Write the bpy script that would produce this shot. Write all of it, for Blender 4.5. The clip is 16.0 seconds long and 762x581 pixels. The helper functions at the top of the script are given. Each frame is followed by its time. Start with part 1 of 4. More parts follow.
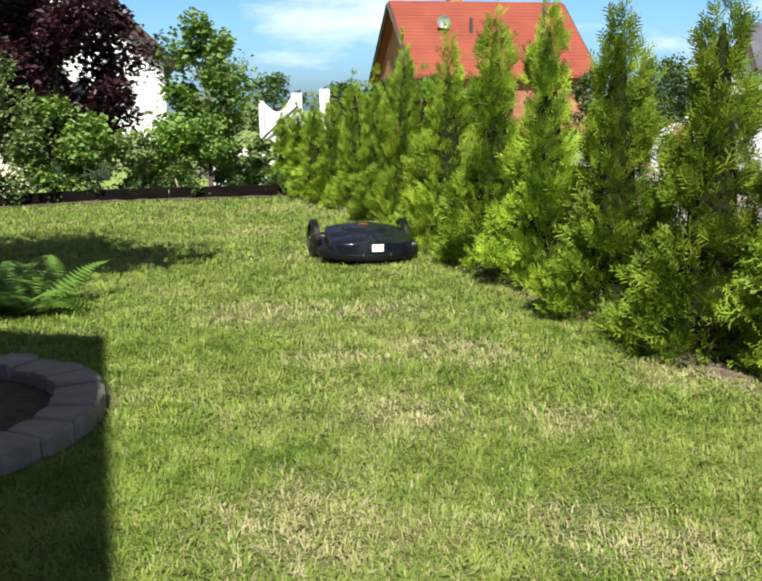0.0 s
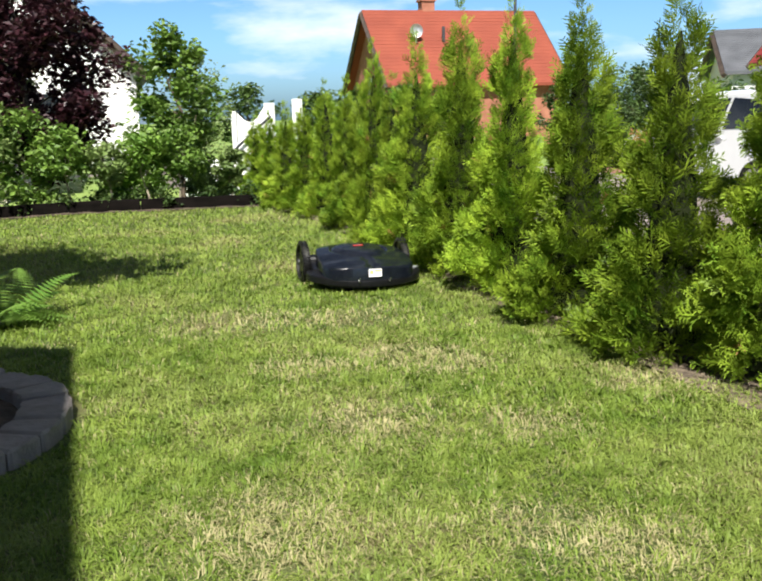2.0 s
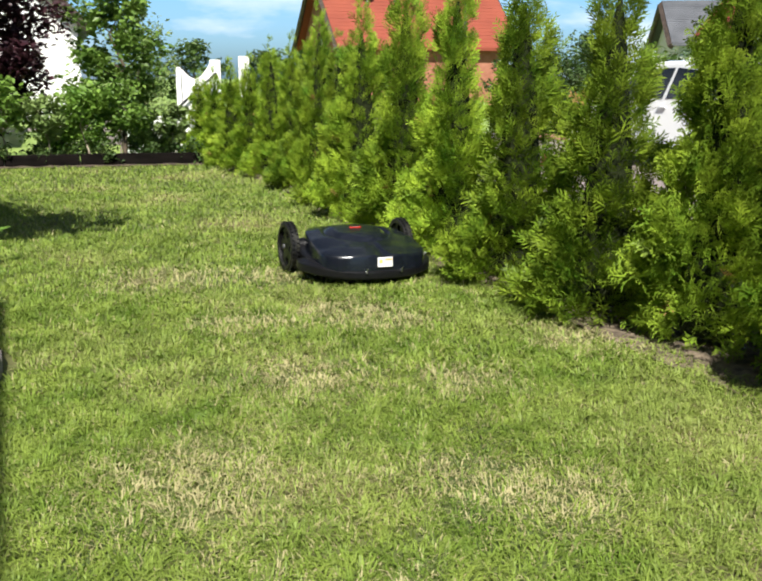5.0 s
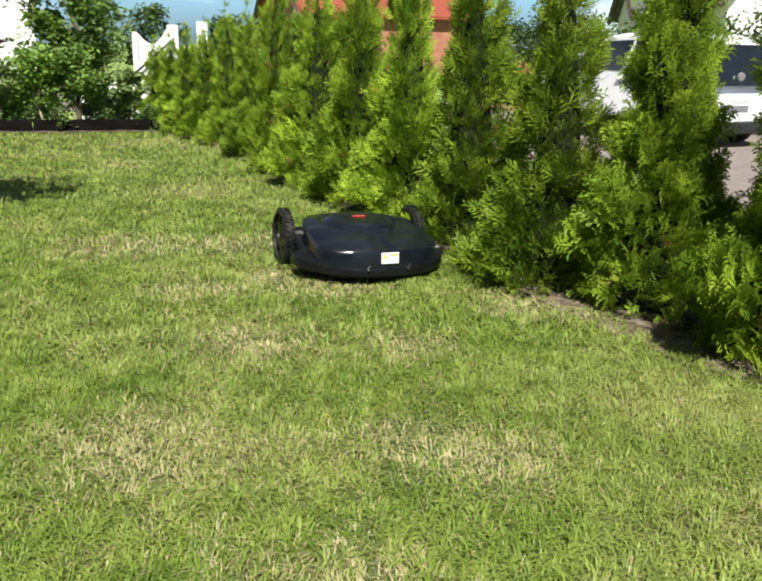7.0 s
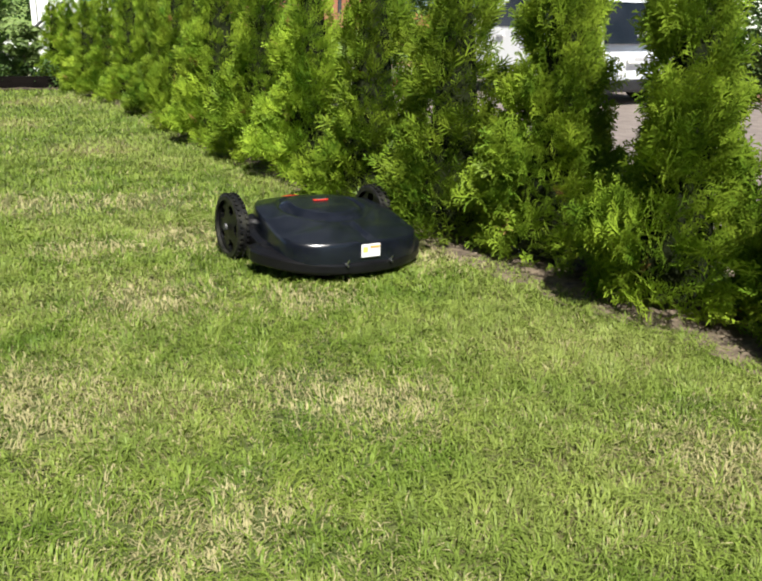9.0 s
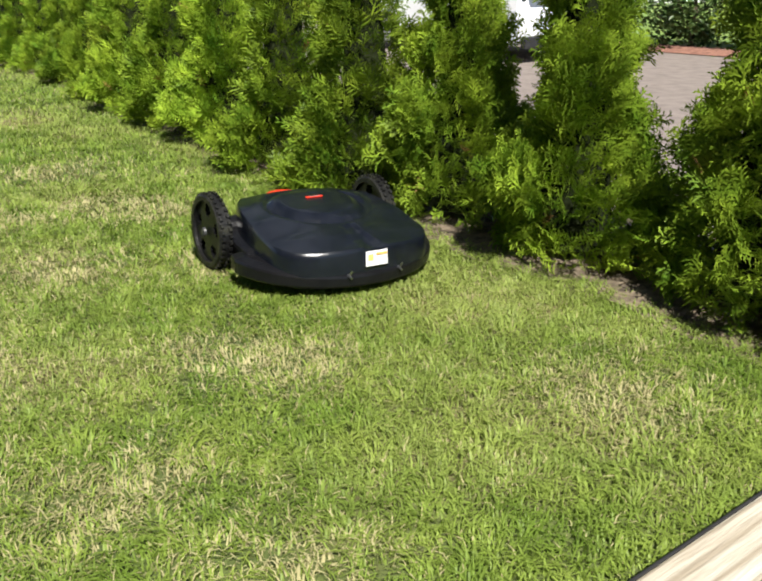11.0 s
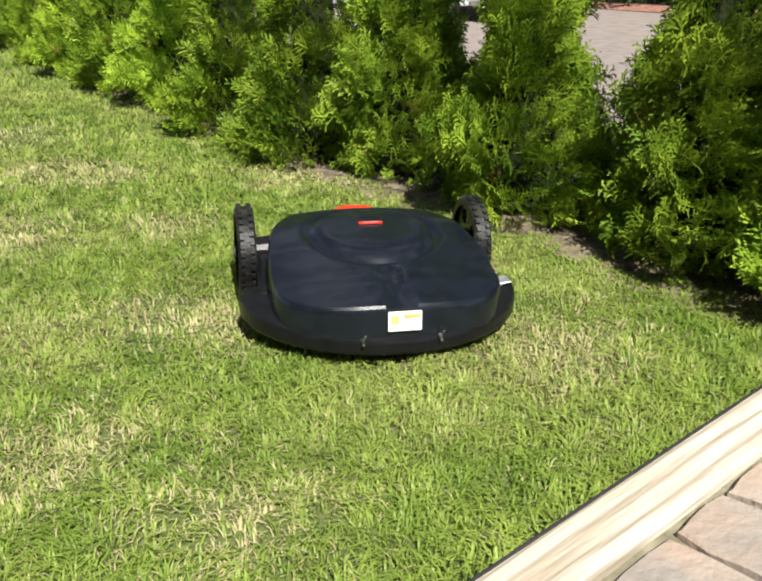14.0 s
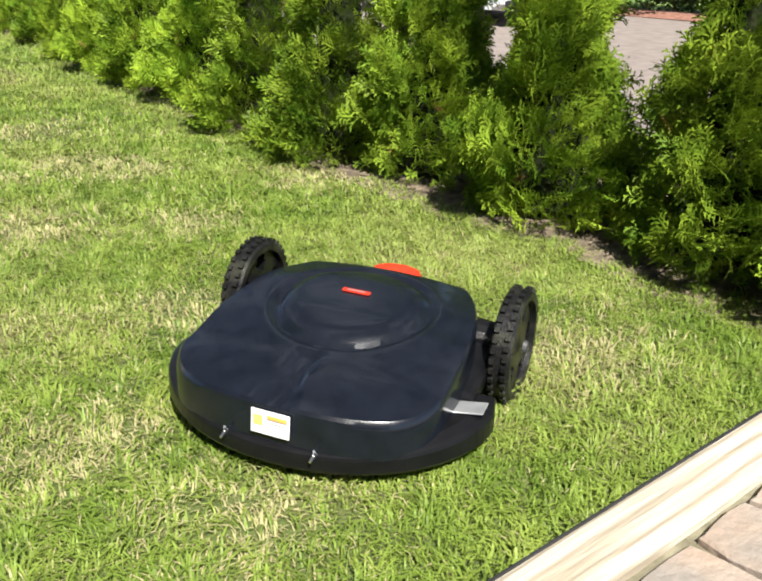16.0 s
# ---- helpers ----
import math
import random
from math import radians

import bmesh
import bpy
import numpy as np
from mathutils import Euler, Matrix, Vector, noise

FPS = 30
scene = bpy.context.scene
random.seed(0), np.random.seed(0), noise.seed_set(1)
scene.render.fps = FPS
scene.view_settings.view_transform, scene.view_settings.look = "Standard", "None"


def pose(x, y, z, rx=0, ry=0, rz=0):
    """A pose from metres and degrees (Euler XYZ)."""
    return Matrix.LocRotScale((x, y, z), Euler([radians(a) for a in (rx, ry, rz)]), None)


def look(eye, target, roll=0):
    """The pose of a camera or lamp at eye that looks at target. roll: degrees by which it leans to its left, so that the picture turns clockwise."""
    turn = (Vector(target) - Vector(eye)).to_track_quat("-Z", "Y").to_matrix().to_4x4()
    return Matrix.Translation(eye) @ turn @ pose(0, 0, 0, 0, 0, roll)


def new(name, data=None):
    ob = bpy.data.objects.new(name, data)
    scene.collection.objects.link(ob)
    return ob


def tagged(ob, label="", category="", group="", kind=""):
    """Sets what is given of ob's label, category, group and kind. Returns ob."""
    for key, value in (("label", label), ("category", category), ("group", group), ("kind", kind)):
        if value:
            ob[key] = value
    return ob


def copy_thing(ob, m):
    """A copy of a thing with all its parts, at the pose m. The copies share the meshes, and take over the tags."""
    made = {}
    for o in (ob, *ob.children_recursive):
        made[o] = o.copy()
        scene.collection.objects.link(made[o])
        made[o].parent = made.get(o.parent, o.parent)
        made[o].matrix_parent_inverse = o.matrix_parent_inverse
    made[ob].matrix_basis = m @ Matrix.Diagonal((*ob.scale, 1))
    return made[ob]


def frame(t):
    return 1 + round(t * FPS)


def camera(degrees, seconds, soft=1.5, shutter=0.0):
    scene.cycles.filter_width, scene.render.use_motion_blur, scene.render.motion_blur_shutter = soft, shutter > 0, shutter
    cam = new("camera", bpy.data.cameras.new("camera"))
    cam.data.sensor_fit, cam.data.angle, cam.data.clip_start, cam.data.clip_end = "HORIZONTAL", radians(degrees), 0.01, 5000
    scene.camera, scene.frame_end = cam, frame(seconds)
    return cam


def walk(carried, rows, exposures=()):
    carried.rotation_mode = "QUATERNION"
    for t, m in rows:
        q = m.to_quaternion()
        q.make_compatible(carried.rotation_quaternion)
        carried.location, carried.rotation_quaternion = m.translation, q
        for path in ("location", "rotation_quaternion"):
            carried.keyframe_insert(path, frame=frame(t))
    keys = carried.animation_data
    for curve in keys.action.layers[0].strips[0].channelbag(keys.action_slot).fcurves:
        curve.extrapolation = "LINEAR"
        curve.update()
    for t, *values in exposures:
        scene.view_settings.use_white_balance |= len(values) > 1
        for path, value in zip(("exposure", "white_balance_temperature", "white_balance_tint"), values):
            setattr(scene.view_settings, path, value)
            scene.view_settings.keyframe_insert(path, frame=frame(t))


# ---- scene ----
cam = camera(46.8, 16.0, soft=2.2)
PATH = [
    (0, (0.303, 0.681, 0.772), (0.103, 2.629, 0.366), -1.0),
    (0.5, (0.311, 0.679, 0.772), (0.111, 2.627, 0.366), -1.3),
    (1, (0.325, 0.672, 0.769), (0.141, 2.62, 0.354), -1.7),
    (1.5, (0.331, 0.667, 0.768), (0.155, 2.618, 0.365), -2.0),
    (2, (0.336, 0.664, 0.772), (0.187, 2.62, 0.384), -1.6),
    (2.5, (0.346, 0.66, 0.772), (0.263, 2.628, 0.424), -0.1),
    (3, (0.362, 0.655, 0.774), (0.284, 2.62, 0.41), 0.1),
    (3.5, (0.367, 0.653, 0.771), (0.293, 2.608, 0.355), -0.7),
    (4, (0.359, 0.65, 0.763), (0.291, 2.599, 0.32), -0.3),
    (4.2, (0.353, 0.656, 0.758), (0.291, 2.604, 0.311), -0.3),
    (6.5, (0.401, 0.644, 0.751), (0.438, 2.574, 0.229), 0.9),
    (7, (0.404, 0.637, 0.751), (0.459, 2.564, 0.217), 0.8),
    (7.5, (0.414, 0.633, 0.748), (0.495, 2.556, 0.203), 1.3),
    (8, (0.433, 0.628, 0.743), (0.582, 2.538, 0.169), 1.7),
    (8.5, (0.441, 0.615, 0.742), (0.606, 2.519, 0.153), 1.1),
    (9, (0.46, 0.611, 0.735), (0.696, 2.499, 0.119), 1.2),
    (9.5, (0.481, 0.606, 0.729), (0.765, 2.475, 0.077), 1.5),
    (10, (0.498, 0.595, 0.73), (0.807, 2.458, 0.071), 1.3),
    (10.2, (0.505, 0.591, 0.731), (0.818, 2.448, 0.059), 0.9),
    (12.3, (0.564, 0.535, 0.745), (0.98, 2.36, 0.039), -0.5),
    (12.5, (0.564, 0.535, 0.744), (0.98, 2.357, 0.033), -0.5),
    (13, (0.566, 0.537, 0.738), (0.987, 2.348, 0.002), -0.2),
    (13.5, (0.568, 0.537, 0.734), (0.984, 2.341, -0.023), -0.3),
    (14, (0.574, 0.54, 0.728), (1.0, 2.337, -0.04), -0.4),
    (14.5, (0.572, 0.539, 0.725), (0.993, 2.335, -0.047), -0.2),
    (15, (0.567, 0.538, 0.724), (0.98, 2.336, -0.048), 0.2),
    (15.5, (0.563, 0.537, 0.726), (0.963, 2.343, -0.035), 0.5),
    (16, (0.56, 0.536, 0.725), (0.95, 2.343, -0.038), 0.6),
]
walk(cam, [(t, look(eye, target, roll)) for t, eye, target, roll in PATH],
     exposures=[(0, 0.80), (4, 0.76), (10, 0.68), (12.5, 0.90), (14.5, 0.94), (16, 1.08)])

# ---- world, sun, exposure ----
SUN_AZ, SUN_EL = (0.06, -0.998), 50.0
world = bpy.data.worlds.new("sky")
scene.world = world
world.use_nodes = True
wn, wl = world.node_tree.nodes, world.node_tree.links
wn.clear()
sky = wn.new("ShaderNodeTexSky")
sky.sky_type = "NISHITA"
sky.sun_disc = False
sky.sun_elevation = radians(SUN_EL)
sky.sun_rotation = math.atan2(SUN_AZ[0], SUN_AZ[1])
sky.air_density, sky.dust_density, sky.ozone_density = 1.0, 1.6, 2.0
coord = wn.new("ShaderNodeTexCoord")
stretch = wn.new("ShaderNodeMapping")
stretch.inputs["Scale"].default_value = (2.6, 2.6, 9.0)
stretch.inputs["Location"].default_value = (0.35, 0.1, 0.2)
cloud = wn.new("ShaderNodeTexNoise")
cloud.inputs["Scale"].default_value = 1.3
cloud.inputs["Detail"].default_value = 7
cloud.inputs["Roughness"].default_value = 0.55
ramp = wn.new("ShaderNodeValToRGB")
ramp.color_ramp.elements[0].position, ramp.color_ramp.elements[1].position = 0.52, 0.72
blend = wn.new("ShaderNodeMixRGB")
blend.inputs[2].default_value = (20.0, 21.0, 22.5, 1)
back = wn.new("ShaderNodeBackground")
back.inputs["Strength"].default_value = 0.036
wout = wn.new("ShaderNodeOutputWorld")
wl.new(coord.outputs["Generated"], stretch.inputs["Vector"])
wl.new(stretch.outputs["Vector"], cloud.inputs["Vector"])
wl.new(cloud.outputs["Fac"], ramp.inputs["Fac"])
wl.new(ramp.outputs["Color"], blend.inputs["Fac"])
wl.new(blend.outputs["Color"], back.inputs["Color"])
clear = wn.new("ShaderNodeMixRGB")
clear.blend_type = "MULTIPLY"
clear.inputs["Fac"].default_value = 1.0
clear.inputs[2].default_value = (0.66, 1.0, 1.42, 1)
wl.new(sky.outputs["Color"], clear.inputs[1])
split = wn.new("ShaderNodeSeparateXYZ")
rise = wn.new("ShaderNodeMapRange")                      # deep blue overhead, paler towards the horizon
rise.interpolation_type = "SMOOTHSTEP"
rise.inputs["From Min"].default_value, rise.inputs["From Max"].default_value = 0.0, 0.45
rise.inputs["To Min"].default_value, rise.inputs["To Max"].default_value = 2.5, 0.36
deep = wn.new("ShaderNodeMixRGB")
deep.blend_type = "MULTIPLY"
deep.inputs["Fac"].default_value = 1.0
wl.new(coord.outputs["Generated"], split.inputs["Vector"])
wl.new(split.outputs["Z"], rise.inputs["Value"])
wl.new(clear.outputs["Color"], deep.inputs[1])
wl.new(rise.outputs["Result"], deep.inputs[2])
wl.new(deep.outputs["Color"], blend.inputs[1])
wl.new(back.outputs["Background"], wout.inputs["Surface"])

sun = new("sun", bpy.data.lights.new("sun", "SUN"))
sun.data.energy, sun.data.angle, sun.data.color = 5.4, radians(0.53), (1.0, 0.96, 0.89)
sun.matrix_world = look((SUN_AZ[0] * 20, SUN_AZ[1] * 20, 20 * math.tan(radians(SUN_EL))), (0, 0, 0))


# ---- materials ----
def material(name, dark, light, scale=8.0, rough=0.7, metal=0.0, bump=0.0, bump_scale=60.0, spread=0.0,
             translucent=0.0, coat=0.0, spec=0.5, stain=None, stain_scale=1.5, stretch=(1, 1, 1)):
    """A surface with two scales of colour, fine relief, and optional per-piece spread, translucency and stains."""
    m = bpy.data.materials.new(name)
    m.use_nodes = True
    n, l = m.node_tree.nodes, m.node_tree.links
    bsdf = n["Principled BSDF"]
    tc = n.new("ShaderNodeTexCoord")
    mp = n.new("ShaderNodeMapping")
    mp.inputs["Scale"].default_value = stretch
    l.new(tc.outputs["Object"], mp.inputs["Vector"])
    noise_a = n.new("ShaderNodeTexNoise")
    noise_a.inputs["Scale"].default_value, noise_a.inputs["Detail"].default_value = scale, 6
    l.new(mp.outputs["Vector"], noise_a.inputs["Vector"])
    mix = n.new("ShaderNodeMixRGB")
    mix.inputs[1].default_value, mix.inputs[2].default_value = (*dark, 1), (*light, 1)
    cr = n.new("ShaderNodeValToRGB")
    cr.color_ramp.elements[0].position, cr.color_ramp.elements[1].position = 0.3, 0.7
    l.new(noise_a.outputs["Fac"], cr.inputs["Fac"])
    l.new(cr.outputs["Color"], mix.inputs["Fac"])
    colour = mix.outputs["Color"]
    if stain:
        noise_b = n.new("ShaderNodeTexNoise")
        noise_b.inputs["Scale"].default_value, noise_b.inputs["Detail"].default_value = stain_scale, 4
        l.new(tc.outputs["Object"], noise_b.inputs["Vector"])
        cr2 = n.new("ShaderNodeValToRGB")
        cr2.color_ramp.elements[0].position, cr2.color_ramp.elements[1].position = 0.48, 0.68
        l.new(noise_b.outputs["Fac"], cr2.inputs["Fac"])
        mix2 = n.new("ShaderNodeMixRGB")
        mix2.inputs[2].default_value = (*stain, 1)
        l.new(cr2.outputs["Color"], mix2.inputs["Fac"])
        l.new(colour, mix2.inputs[1])
        colour = mix2.outputs["Color"]
    if spread:
        geo = n.new("ShaderNodeNewGeometry")
        info = n.new("ShaderNodeObjectInfo")
        add = n.new("ShaderNodeMath")
        add.operation = "ADD"
        l.new(geo.outputs["Random Per Island"], add.inputs[0])
        l.new(info.outputs["Random"], add.inputs[1])
        val = n.new("ShaderNodeMath")
        val.operation = "MULTIPLY_ADD"
        val.inputs[1].default_value, val.inputs[2].default_value = spread, 1 - spread
        l.new(add.outputs[0], val.inputs[0])
        hsv = n.new("ShaderNodeHueSaturation")
        l.new(val.outputs[0], hsv.inputs["Value"])
        l.new(colour, hsv.inputs["Color"])
        colour = hsv.outputs["Color"]
    l.new(colour, bsdf.inputs["Base Color"])
    bsdf.inputs["Roughness"].default_value = rough
    bsdf.inputs["Metallic"].default_value = metal
    bsdf.inputs["Specular IOR Level"].default_value = spec
    bsdf.inputs["Coat Weight"].default_value = coat
    if bump:
        noise_c = n.new("ShaderNodeTexNoise")
        noise_c.inputs["Scale"].default_value, noise_c.inputs["Detail"].default_value = bump_scale, 5
        l.new(mp.outputs["Vector"], noise_c.inputs["Vector"])
        bp = n.new("ShaderNodeBump")
        bp.inputs["Strength"].default_value, bp.inputs["Distance"].default_value = bump, 0.01
        l.new(noise_c.outputs["Fac"], bp.inputs["Height"])
        l.new(bp.outputs["Normal"], bsdf.inputs["Normal"])
    if translucent:
        tr = n.new("ShaderNodeBsdfTranslucent")
        l.new(colour, tr.inputs["Color"])
        ms = n.new("ShaderNodeMixShader")
        ms.inputs["Fac"].default_value = translucent
        l.new(bsdf.outputs["BSDF"], ms.inputs[1])
        l.new(tr.outputs["BSDF"], ms.inputs[2])
        l.new(ms.outputs["Shader"], n["Material Output"].inputs["Surface"])
    return m


M_SOIL = material("soil", (0.035, 0.024, 0.016), (0.11, 0.08, 0.055), 14, 0.95, bump=0.8, bump_scale=40)
M_MULCH = material("mulch", (0.065, 0.048, 0.034), (0.30, 0.235, 0.16), 30, 0.95, bump=0.8, bump_scale=90, spread=0.4)
M_GRASS = material("grass_blade", (0.135, 0.224, 0.028), (0.300, 0.382, 0.076), 7.0, 0.5, spread=0.55, translucent=0.4,
                   stain=(0.31, 0.37, 0.10), stain_scale=1.3, spec=0.3)
M_STRAW = material("dry_blade", (0.38, 0.35, 0.16), (0.54, 0.49, 0.26), 6, 0.8, spread=0.2, translucent=0.25)
M_TURF = material("turf", (0.055, 0.085, 0.016), (0.12, 0.15, 0.035), 3.0, 0.95, bump=0.9, bump_scale=160,
                  stain=(0.20, 0.165, 0.075), stain_scale=1.3)
M_MEADOW = material("meadow", (0.10, 0.18, 0.03), (0.24, 0.33, 0.07), 0.8, 0.95, bump=0.6, bump_scale=12)
M_THUJA = material("thuja_spray", (0.074, 0.162, 0.012), (0.320, 0.430, 0.040), 9, 0.5, spread=0.55, translucent=0.2, spec=0.15)
M_THUJA_DRY = material("dry_thuja_spray", (0.22, 0.10, 0.03), (0.36, 0.2, 0.07), 9, 0.7, spread=0.3, translucent=0.2)
# near-black: the shade deep inside the thujas is put into this colour
M_INNER_SHADE = material("inner_twig_shade", (0.008, 0.012, 0.004), (0.020, 0.026, 0.009), 20, 0.95, spec=0.1, bump=0.6)
M_BARK = material("bark", (0.06, 0.045, 0.03), (0.17, 0.13, 0.09), 25, 0.9, bump=0.8, bump_scale=50, stretch=(1, 1, 0.25))
M_LEAF = material("green_leaf", (0.075, 0.17, 0.022), (0.25, 0.39, 0.065), 4, 0.5, spread=0.35, translucent=0.35)
M_LEAF_PALE = material("pale_green_leaf", (0.12, 0.20, 0.05), (0.28, 0.36, 0.12), 4, 0.5, spread=0.3, translucent=0.35)
M_PURPLE = material("purple_leaf", (0.016, 0.006, 0.009), (0.060, 0.017, 0.024), 5, 0.45, spread=0.4, translucent=0.25)
M_HEDGE = material("dark_hedge_leaf", (0.03, 0.07, 0.014), (0.09, 0.15, 0.03), 3, 0.5, spread=0.35, translucent=0.25)
M_BARK_PALE = material("pale_bark", (0.20, 0.17, 0.12), (0.38, 0.33, 0.25), 25, 0.9, bump=0.5, bump_scale=50, stretch=(1, 1, 0.25))
# near-black that stands in for the shade at the back hedge's foot
M_HEDGE_SHADE = material("near_black_hedge_shade", (0.004, 0.0035, 0.003), (0.010, 0.008, 0.007), 6, 0.95, spec=0.05, bump=0.4, stretch=(0.3, 4, 4))
M_FERN = material("fern_leaf", (0.10, 0.22, 0.03), (0.22, 0.36, 0.06), 8, 0.5, spread=0.25, translucent=0.35)
# black plastic; its faint blue stands in for the sky's sheen on top
M_BODY = material("black_shell_sky_tint", (0.004, 0.0055, 0.009), (0.008, 0.010, 0.016), 30, 0.24, spec=0.42, bump=0.05, bump_scale=350, coat=0.15)
M_BUMPER = material("matt_black_bumper", (0.004, 0.004, 0.005), (0.008, 0.008, 0.009), 25, 0.34, spec=0.25, bump=0.08, bump_scale=300)
M_TYRE = material("black_tyre_rubber", (0.006, 0.006, 0.006), (0.014, 0.014, 0.014), 30, 0.42, spec=0.25, bump=0.2, bump_scale=200, stain=(0.03, 0.03, 0.022), stain_scale=30)
M_RED = material("red_plastic", (0.60, 0.03, 0.012), (0.75, 0.05, 0.02), 20, 0.35)
M_LABEL = material("white_sticker", (0.74, 0.74, 0.73), (0.84, 0.84, 0.82), 30, 0.4)
M_PRINT = material("grey_print", (0.42, 0.42, 0.42), (0.5, 0.5, 0.5), 30, 0.5)
M_ORANGE = material("orange_print", (0.75, 0.36, 0.08), (0.85, 0.45, 0.1), 30, 0.5)
M_YELLOW = material("yellow_print", (0.8, 0.68, 0.1), (0.86, 0.74, 0.2), 30, 0.5)
M_PLATE = material("silver_plate", (0.35, 0.36, 0.37), (0.5, 0.51, 0.52), 40, 0.38, metal=0.6)
M_STEEL = material("bright_steel", (0.55, 0.55, 0.55), (0.7, 0.7, 0.7), 40, 0.28, metal=1.0)
M_WOOD = material("pale_pine", (0.36, 0.30, 0.22), (0.56, 0.51, 0.42), 9, 0.75, bump=0.35, bump_scale=30, stretch=(0.4, 5, 5), stain=(0.58, 0.54, 0.45), stain_scale=3)


def add_grain(m, scale, dark):
    """Wavy year rings drawn along the timber's length over its base colour."""
    n, l = m.node_tree.nodes, m.node_tree.links
    bsdf = n["Principled BSDF"]
    old = bsdf.inputs["Base Color"].links[0].from_socket
    tc, mp, wave = n.new("ShaderNodeTexCoord"), n.new("ShaderNodeMapping"), n.new("ShaderNodeTexWave")
    mp.inputs["Scale"].default_value = (1.1, 9.0, 9.0)
    wave.wave_type, wave.bands_direction = "BANDS", "Y"
    wave.inputs["Scale"].default_value, wave.inputs["Distortion"].default_value = scale, 5.0
    wave.inputs["Detail"].default_value, wave.inputs["Detail Scale"].default_value = 3.0, 1.2
    l.new(tc.outputs["Object"], mp.inputs["Vector"])
    l.new(mp.outputs["Vector"], wave.inputs["Vector"])
    cr = n.new("ShaderNodeValToRGB")
    cr.color_ramp.elements[0].position, cr.color_ramp.elements[1].position = 0.70, 0.98
    l.new(wave.outputs["Fac"], cr.inputs["Fac"])
    mix = n.new("ShaderNodeMixRGB")
    mix.inputs[2].default_value = (*dark, 1)
    l.new(cr.outputs["Color"], mix.inputs["Fac"])
    l.new(old, mix.inputs[1])
    l.new(mix.outputs["Color"], bsdf.inputs["Base Color"])


add_grain(M_WOOD, 1.3, (0.32, 0.27, 0.20))
M_EDGE = material("plain_black_strip", (0.01, 0.01, 0.01), (0.025, 0.025, 0.025), 20, 0.7)
M_SLAB = material("paving_stone", (0.16, 0.15, 0.135), (0.30, 0.275, 0.24), 9, 0.85, bump=0.5, bump_scale=60, spread=0.22, stain=(0.31, 0.235, 0.18), stain_scale=5)
M_JOINT = material("joint_sand", (0.12, 0.11, 0.07), (0.24, 0.22, 0.15), 30, 0.95, bump=0.6)
M_KERB = material("bed_edging_stone", (0.19, 0.165, 0.15), (0.32, 0.28, 0.255), 14, 0.9, bump=0.5, bump_scale=70, spread=0.15)
M_ROOF = material("orange_roof_tile", (0.205, 0.040, 0.020), (0.26, 0.056, 0.028), 0.7, 0.75, spread=0.1)
M_BRICK = material("red_brick", (0.27, 0.10, 0.06), (0.40, 0.17, 0.11), 3, 0.9, bump=0.4, bump_scale=14)
M_ROOF_GREY = material("slate_grey_roof", (0.07, 0.075, 0.085), (0.12, 0.125, 0.14), 1, 0.7)
M_ROOF_RED = material("dark_red_roof", (0.28, 0.03, 0.03), (0.40, 0.06, 0.05), 1, 0.7)
M_WHITE = material("white_render", (0.72, 0.72, 0.70), (0.84, 0.84, 0.82), 1.2, 0.85, bump=0.2, bump_scale=30)
# invented dark brown, picked to keep bounced light out of the wall's shadow
M_UNSEEN_WALL = material("dark_brown_unseen_wall", (0.10, 0.055, 0.04), (0.18, 0.10, 0.075), 1.2, 0.85)
M_PEACH = material("peach_render", (0.58, 0.50, 0.42), (0.70, 0.62, 0.53), 1.2, 0.85, bump=0.2, bump_scale=30)
M_DARKWOOD = material("dark_brown_timber", (0.04, 0.028, 0.022), (0.09, 0.065, 0.05), 4, 0.7)
M_CAR = material("white_car_paint", (0.74, 0.75, 0.76), (0.8, 0.81, 0.82), 3, 0.25, coat=0.6)
M_CARTRIM = material("black_car_trim", (0.012, 0.012, 0.012), (0.025, 0.025, 0.025), 20, 0.5)
M_GLASS = material("dark_tinted_glass", (0.010, 0.014, 0.018), (0.016, 0.02, 0.026), 3, 0.04, spec=0.8)
M_STREET = material("pink_paving", (0.17, 0.14, 0.122), (0.25, 0.21, 0.185), 6, 0.9, bump=0.3, bump_scale=30)
M_ZINC = material("zinc", (0.45, 0.46, 0.47), (0.58, 0.59, 0.6), 6, 0.45, metal=0.8)
M_LAMP = material("dark_lamp_metal", (0.03, 0.032, 0.035), (0.06, 0.06, 0.065), 10, 0.5)
M_FROST = material("frosted_lamp_glass", (0.6, 0.62, 0.64), (0.7, 0.72, 0.74), 10, 0.25)


# ---- building helpers ----
def part(name, bm, mat, parent=None, label="", smooth=False):
    me = bpy.data.meshes.new(name)
    bm.normal_update()
    if smooth:
        for e in bm.edges:
            e.smooth = e.calc_face_angle(0) < 0.5
    bm.to_mesh(me)
    bm.free()
    me.materials.append(mat)
    if smooth:
        me.polygons.foreach_set("use_smooth", [True] * len(me.polygons))
    ob = new(name, me)
    ob.parent = parent
    if label:
        ob["label"] = label
    return ob


def raw(name, verts, faces, mat, parent=None, label=""):
    me = bpy.data.meshes.new(name)
    me.from_pydata(verts, [], faces)
    me.materials.append(mat)
    ob = new(name, me)
    ob.parent = parent
    if label:
        ob["label"] = label
    return ob


